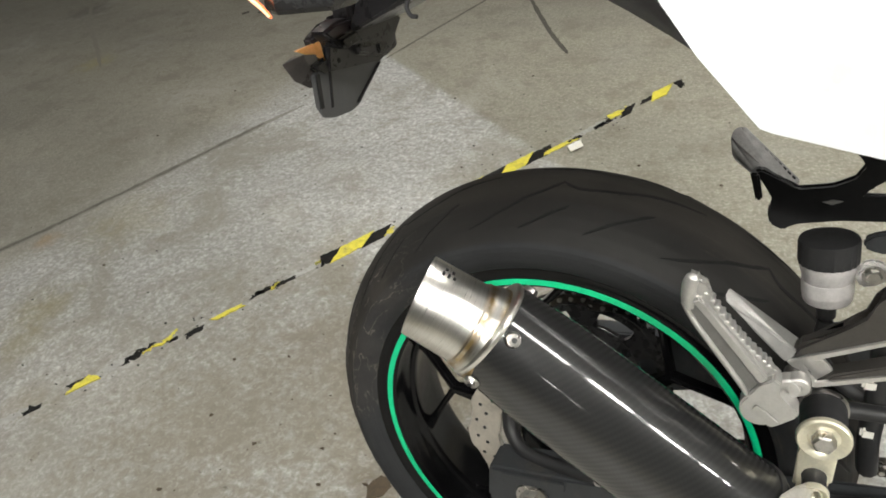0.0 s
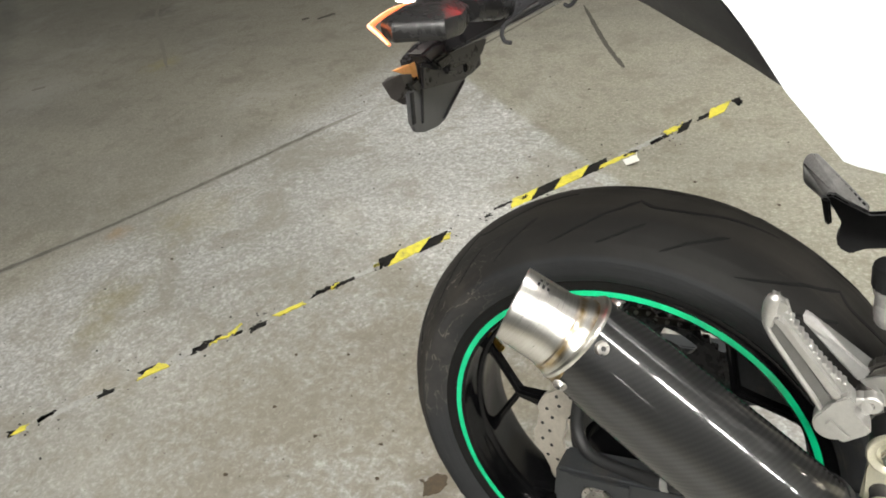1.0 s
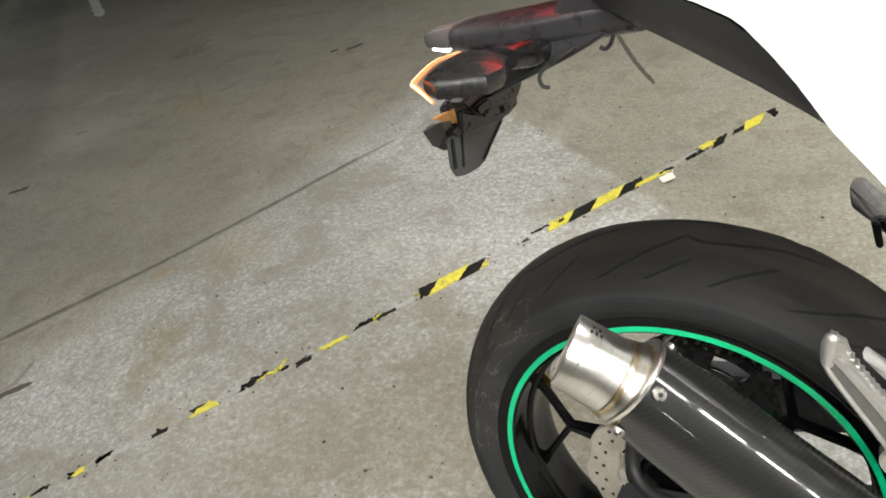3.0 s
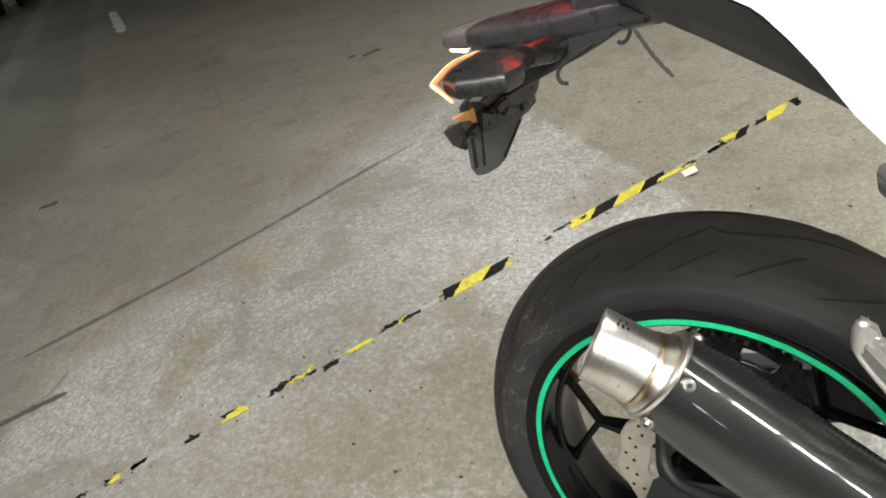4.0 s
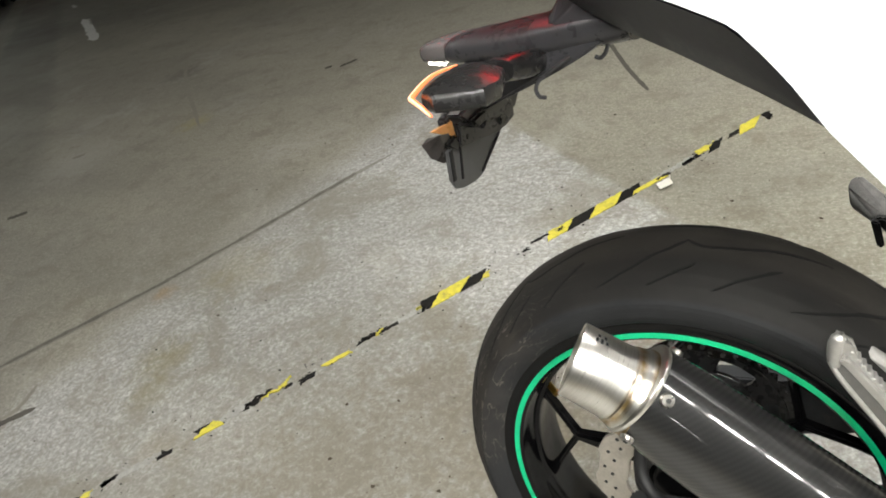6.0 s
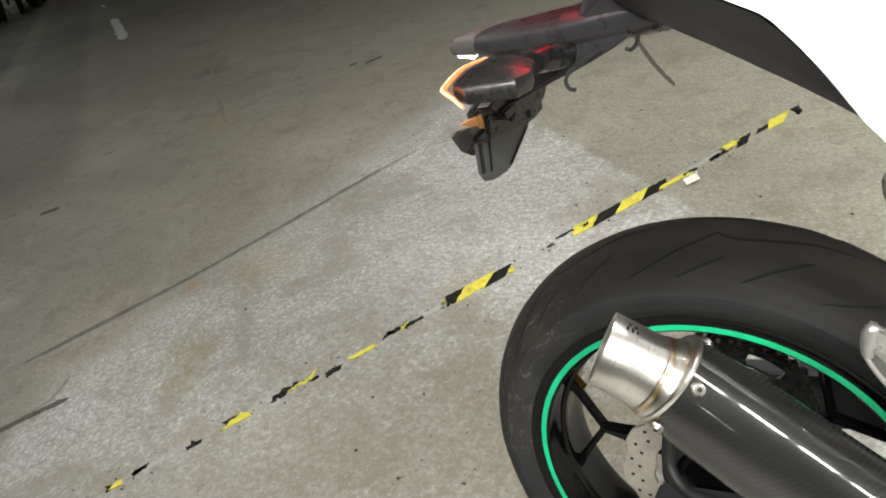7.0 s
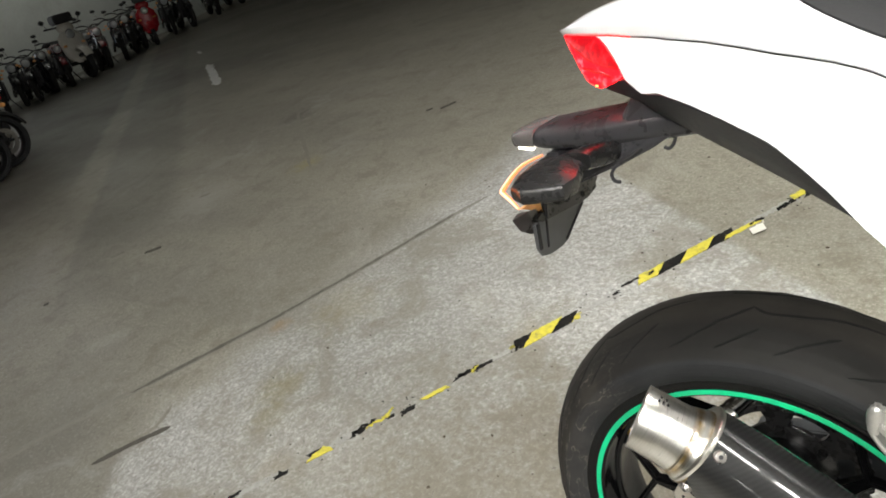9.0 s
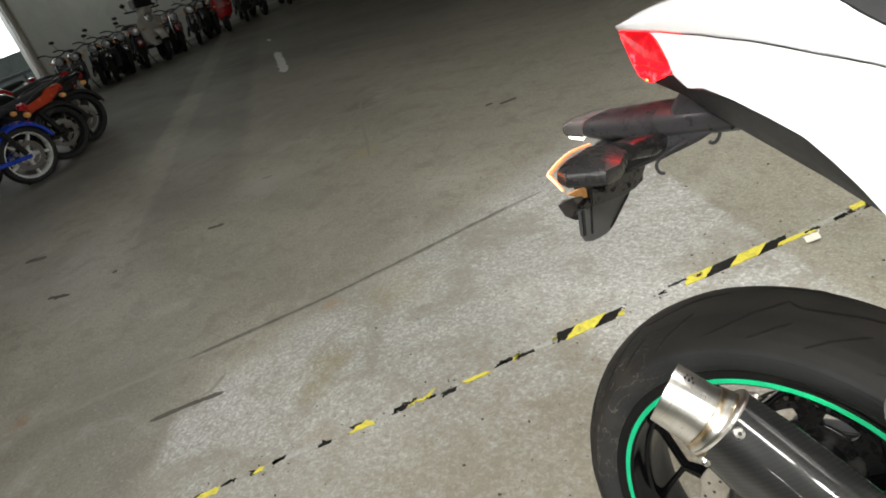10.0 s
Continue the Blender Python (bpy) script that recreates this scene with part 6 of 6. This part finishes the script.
def fender_arc(x, r, width, a0, a1, n=12):
    loops = []
    for k in range(n + 1):
        a = radians(lerp(a0, a1, k / n))
        c, s = math.cos(a), math.sin(a)
        loops.append([(x + (r + d) * c, y, r * 0 + (r + d) * s + 0.30) for y, d in ((-width / 2, -0.03), (-width / 2, 0.0), (0, 0.018), (width / 2, 0.0), (width / 2, -0.03), (0, 0.008))])
    return rings(bmesh.new(), loops)


def parked_bike(colour, rim_mat, label, m, mirrors=True, fork=DARK_METAL, group="motorcycles along the wall", tail=None):
    """A small naked motorcycle; its nose points along +x."""
    b = tagged(empty("parked_motorcycle", m), label, "motorcycle", group)
    spoked_wheel(b, 0.62, 0.30, 0.10, rim_mat, name="front_wheel")
    spoked_wheel(b, -0.70, 0.30, 0.13, rim_mat, name="back_wheel")
    part("front_mudguard", fender_arc(0.62, 0.325, 0.12, 35, 160), colour, b)
    part("back_mudguard", fender_arc(-0.70, 0.33, 0.16, 20, 165), BLACK_MATT if tail else colour, b)
    for s in (-1, 1):
        part("fork_leg", tube([(0.62, s * 0.08, 0.30), (0.50, s * 0.08, 0.62), (0.42, s * 0.08, 0.86)], [0.026, 0.024, 0.02], 10, 2), fork, b)
        part("shock", tube([(-0.66, s * 0.12, 0.34), (-0.55, s * 0.12, 0.62)], 0.028, 10, 2), fork, b)
        if mirrors:
            mir = part("mirror", tube([(0.36, s * 0.26, 0.98), (0.38, s * 0.30, 1.08), (0.37, s * 0.32, 1.13)], 0.006, 6, 3), CHROME, b)
            part("mirror_head", hull([(0.37 + dx, s * 0.32 + dy, 1.15 + dz) for dx in (-0.01, 0.012) for dy, dz in ((-0.06, 0.0), (-0.035, 0.032), (0.035, 0.032), (0.06, 0.0), (0.035, -0.03), (-0.035, -0.03))], 0.004), BLACK_MATT, mir)
        part("front_signal", hull([(0.47 + dx, s * 0.17 + dy, 0.80 + dz) for dx in (-0.02, 0.03) for dy in (-0.03, 0.03) for dz in (-0.02, 0.02)], 0.01), AMBER, b)
        part("swing_bar", tube([(-0.70, s * 0.105, 0.30), (-0.40, s * 0.11, 0.33), (-0.08, s * 0.10, 0.38)], [0.020, 0.024, 0.028], 8, 2), colour, b)
        part("side_cover", hull([(x, s * y, z) for x, z in ((-0.10, 0.68), (-0.42, 0.72), (-0.36, 0.52), (-0.14, 0.46)) for y in (0.10, 0.125)], 0.012), colour, b)
    part("handlebar", tube([(0.28, -0.36, 0.97), (0.36, -0.22, 0.98), (0.42, -0.08, 0.92), (0.42, 0.08, 0.92), (0.36, 0.22, 0.98), (0.28, 0.36, 0.97)], 0.014, 8), DARK_METAL, b)
    lamp = part("headlamp", lathe([(0.001, -0.10), (0.05, -0.09), (0.085, -0.03), (0.092, 0.02), (0.088, 0.035), (0.08, 0.035)], 24), colour, b, m=axis_pose((0.50, 0, 0.80), (0.9, 0, 0.76)))
    part("lamp_glass", solid([(0.085, 0.030), (0.06, 0.046)], 24), GLASS_LAMP, lamp)
    part("fuel_tank", rings(bmesh.new(), [[(x, w * math.cos(a), z + h * math.sin(a)) for a in [2 * math.pi * k / 14 for k in range(14)]] for x, w, h, z in ((0.36, 0.04, 0.04, 0.80), (0.30, 0.11, 0.09, 0.80), (0.12, 0.15, 0.12, 0.79), (-0.06, 0.12, 0.10, 0.77), (-0.14, 0.06, 0.05, 0.75))]), colour, b)
    part("saddle", rings(bmesh.new(), [[(x, w * math.cos(a), z + h * math.sin(a)) for a in [2 * math.pi * k / 12 for k in range(12)]] for x, w, h, z in ((-0.10, 0.08, 0.035, 0.74), (-0.25, 0.14, 0.05, 0.73), (-0.45, 0.14, 0.05, 0.745), (-0.66, 0.11, 0.040, 0.765), (-0.76, 0.05, 0.02, 0.765))]), SEAT, b)
    part("engine", hull([(x, y, z) for x in (-0.20, 0.24) for y in (-0.15, 0.15) for z in (0.26, 0.60)], 0.05), DARK_METAL, b)
    part("radiator", block((0.05, 0.30, 0.24), pose(0.33, 0, 0.55), 0.015), DARK_METAL, b)
    part("exhaust_pipe", tube([(0.22, -0.15, 0.42), (0.16, -0.19, 0.24), (-0.20, -0.20, 0.22), (-0.85, -0.20, 0.32)], [0.024, 0.028, 0.035, 0.045], 12), CHROME, b)
    for s in (-1, 1):
        part("back_signal", hull([(-0.84 + dx, s * 0.15 + dy, 0.68 + dz) for dx in (-0.03, 0.02) for dy in (-0.035, 0.035) for dz in (-0.02, 0.02)], 0.008), AMBER, b)
    part("tail_lamp", hull([(-0.90 + dx, dy, 0.74 + dz) for dx in (-0.03, 0.05) for dy in (-0.05, 0.05) for dz in (-0.03, 0.03)], 0.012), RED, b)
    part("stand", tube([(0.0, 0.12, 0.30), (-0.05, 0.26, 0.01)], 0.012, 8, 1), DARK_METAL, b)
    if tail:
        part("tail_cowl", hull([(x, y, z) for x, w, z in ((-0.44, 0.10, 0.62), (-0.46, 0.09, 0.74), (-0.66, 0.11, 0.775), (-0.90, 0.06, 0.79), (-0.95, 0.04, 0.75), (-0.74, 0.10, 0.655)) for y in (-w, w)], 0.02, 3), tail, b)
        for s in (-1, 1):
            part("grab_bar", tube([(-0.34, s * 0.12, 0.70), (-0.60, s * 0.14, 0.79), (-0.86, s * 0.10, 0.83), (-0.95, 0, 0.83)], 0.011, 8), DARK_METAL, b)
    return b


def parked_scooter(colour, label, m):
    """A small step-through scooter; its nose points along +x."""
    b = tagged(empty("parked_scooter", m), label, "scooter", "motorcycles along the wall")
    spoked_wheel(b, 0.58, 0.23, 0.10, DARK_METAL, name="front_wheel")
    spoked_wheel(b, -0.58, 0.23, 0.11, DARK_METAL, name="back_wheel")
    part("leg_shield", rings(bmesh.new(), [[(x, w * math.sin(a), z) if abs(math.cos(a)) < 0 else (x + 0.07 * math.cos(a), w * math.sin(a), z) for a in [2 * math.pi * k / 16 for k in range(16)]] for x, w, z in ((0.50, 0.10, 0.30), (0.42, 0.21, 0.42), (0.38, 0.25, 0.60), (0.38, 0.22, 0.76), (0.36, 0.12, 0.86))]), colour, b)
    part("front_mudguard", fender_arc(0.58, 0.26, 0.14, 20, 170), colour, b)
    part("head_cowl", rings(bmesh.new(), [[(0.36 + r * 0.6 * math.cos(a), r * 1.25 * math.sin(a), z) for a in [2 * math.pi * k / 16 for k in range(16)]] for r, z in ((0.06, 0.82), (0.12, 0.87), (0.13, 0.93), (0.09, 0.99))]), colour, b)
    lamp = part("headlamp", lathe([(0.001, -0.05), (0.07, -0.02), (0.082, 0.02), (0.07, 0.025)], 24), CHROME, b, m=axis_pose((0.44, 0, 0.80), (0.9, 0, 0.79)))
    part("lamp_glass", solid([(0.075, 0.02), (0.05, 0.036)], 24), GLASS_LAMP, lamp)
    part("handlebar", tube([(0.30, -0.34, 0.96), (0.36, -0.15, 0.95), (0.36, 0.15, 0.95), (0.30, 0.34, 0.96)], 0.016, 8), BLACK_MATT, b)
    for s in (-1, 1):
        part("mirror", hull([(0.34 + dx, s * 0.34 + dy, 1.08 + dz) for dx in (-0.01, 0.01) for dy, dz in ((-0.06, 0), (0, 0.05), (0.06, 0), (0, -0.05))], 0.008), BLACK_MATT, b)
        part("mirror_stem", tube([(0.33, s * 0.28, 0.96), (0.34, s * 0.33, 1.05)], 0.006, 6, 1), BLACK_MATT, b)
        part("front_signal", hull([(0.44, s * 0.17 + dy, 0.62 + dz) for dy in (-0.035, 0.035) for dz in (-0.02, 0.02)] + [(0.47, s * 0.17, 0.62)], 0.003), AMBER, b)
    part("crate", block((0.26, 0.34, 0.16), pose(0.34, 0, 1.07), 0.02), BLACK_MATT, b, "dark box over the handlebar")
    part("foot_board", block((0.5, 0.26, 0.06), pose(0.10, 0, 0.30), 0.02), BLACK_MATT, b)
    part("side_body", rings(bmesh.new(), [[(x, w * math.cos(a), z + h * math.sin(a)) for a in [2 * math.pi * k / 14 for k in range(14)]] for x, w, h, z in ((-0.05, 0.10, 0.12, 0.42), (-0.25, 0.17, 0.19, 0.48), (-0.60, 0.17, 0.16, 0.54), (-0.85, 0.06, 0.06, 0.60))]), colour, b)
    part("saddle", rings(bmesh.new(), [[(x, w * math.cos(a), z + h * math.sin(a)) for a in [2 * math.pi * k / 12 for k in range(12)]] for x, w, h, z in ((-0.02, 0.06, 0.03, 0.70), (-0.20, 0.14, 0.05, 0.71), (-0.65, 0.13, 0.05, 0.73), (-0.80, 0.05, 0.02, 0.72))]), SEAT, b)
    return b


# row along the west wall, noses to the hall
ROW = [
    (4.02, BLACK_PAINT, "black motorcycle with a round headlamp by the wall", 4),
    (4.62, BLACK_PAINT, "dark motorcycle with wide mirrors by the wall", -6),
    (5.25, MAROON, "dark red motorcycle with a round headlamp by the wall", 3),
    (6.45, BLACK_PAINT, "black motorcycle with bare front fork by the wall", -5),
    (4.33, BLACK_PAINT, "black motorcycle squeezed between others by the wall", -2),
    (4.98, BLACK_PAINT, "black motorcycle squeezed between others by the wall", 6),
    (6.98, BLACK_PAINT, "black motorcycle squeezed between others by the wall", 2),
    (7.70, BLACK_PAINT, "black motorcycle squeezed between others by the wall", -4),
    (8.15, BLACK_PAINT, "black motorcycle standing in the dark by the wall", 4),
    (8.85, BLACK_PAINT, "black motorcycle standing in the dark by the wall", -3),
    (9.55, MAROON, "dark red motorcycle standing in the dark by the wall", 2),
    (10.3, BLACK_PAINT, "black motorcycle standing in the dark by the wall", 5),
    (6.08, MAROON, "dark red motorcycle with a bare front fork by the wall", 3),
    (5.92, BLACK_PAINT, "black motorcycle squeezed between others by the wall", 5),
    (6.72, BLACK_PAINT, "black motorcycle squeezed between others by the wall", -3),
    (3.72, BLACK_PAINT, "black motorcycle squeezed between others by the wall", 4),
]


def nose_at(y, turn, ahead, lean):
    """Pose of a machine that points its lamp to the hall's middle from beside the wall."""
    a = radians(turn - 24)
    return pose(-13.0 - ahead * math.cos(a), y - ahead * math.sin(a), 0, lean, 0, turn - 24) @ Matrix.Scale(0.84, 4)


for y, colour, label, turn in ROW:
    parked_bike(colour, DARK_METAL, label, nose_at(y, turn, 0.85 if "squeezed" in label else 0.5, -8), fork=CHROME if "fork" in label else DARK_METAL, mirrors="squeezed" not in label)
parked_scooter(CREAM, "cream scooter with a dark box over its lamp by the wall", nose_at(5.62, 22, 0.45, -6) @ Matrix.Scale(1.22, 4))
parked_scooter(RED, "red scooter parked by the wall", nose_at(7.20, -4, 0.45, -6))

# row of machines beside the gate, their back wheels towards the hall's middle
parked_bike(BLUE, BRIGHT_ALLOY, "blue motorcycle with bright alloy wheels", pose(-7.04, 0.50, 0, -7, 0, -84) @ Matrix.Scale(0.92, 4), group="motorcycles by the gate")
parked_bike(BLACK_PAINT, DARK_METAL, "black motorcycle with an orange-red tail and black wheels", pose(-7.42, 0.98, 0, -7, 0, -84) @ Matrix.Scale(0.93, 4), group="motorcycles by the gate", tail=ORANGE)
parked_bike(BLACK_PAINT, DARK_METAL, "black motorcycle beside the one with the orange tail", pose(-7.85, 1.37, 0, -7, 0, -84) @ Matrix.Scale(0.93, 4), group="motorcycles by the gate", tail=BLACK_PAINT)
parked_bike(RED, DARK_METAL, "red motorcycle beside the gate", pose(-9.3, 1.75, 0, -7, 0, -84) @ Matrix.Scale(0.92, 4), group="motorcycles by the gate")
parked_bike(MAROON, DARK_METAL, "dark red motorcycle beside the gate", pose(-11.1, 1.9, 0, -7, 0, -84) @ Matrix.Scale(0.92, 4), group="motorcycles by the gate")
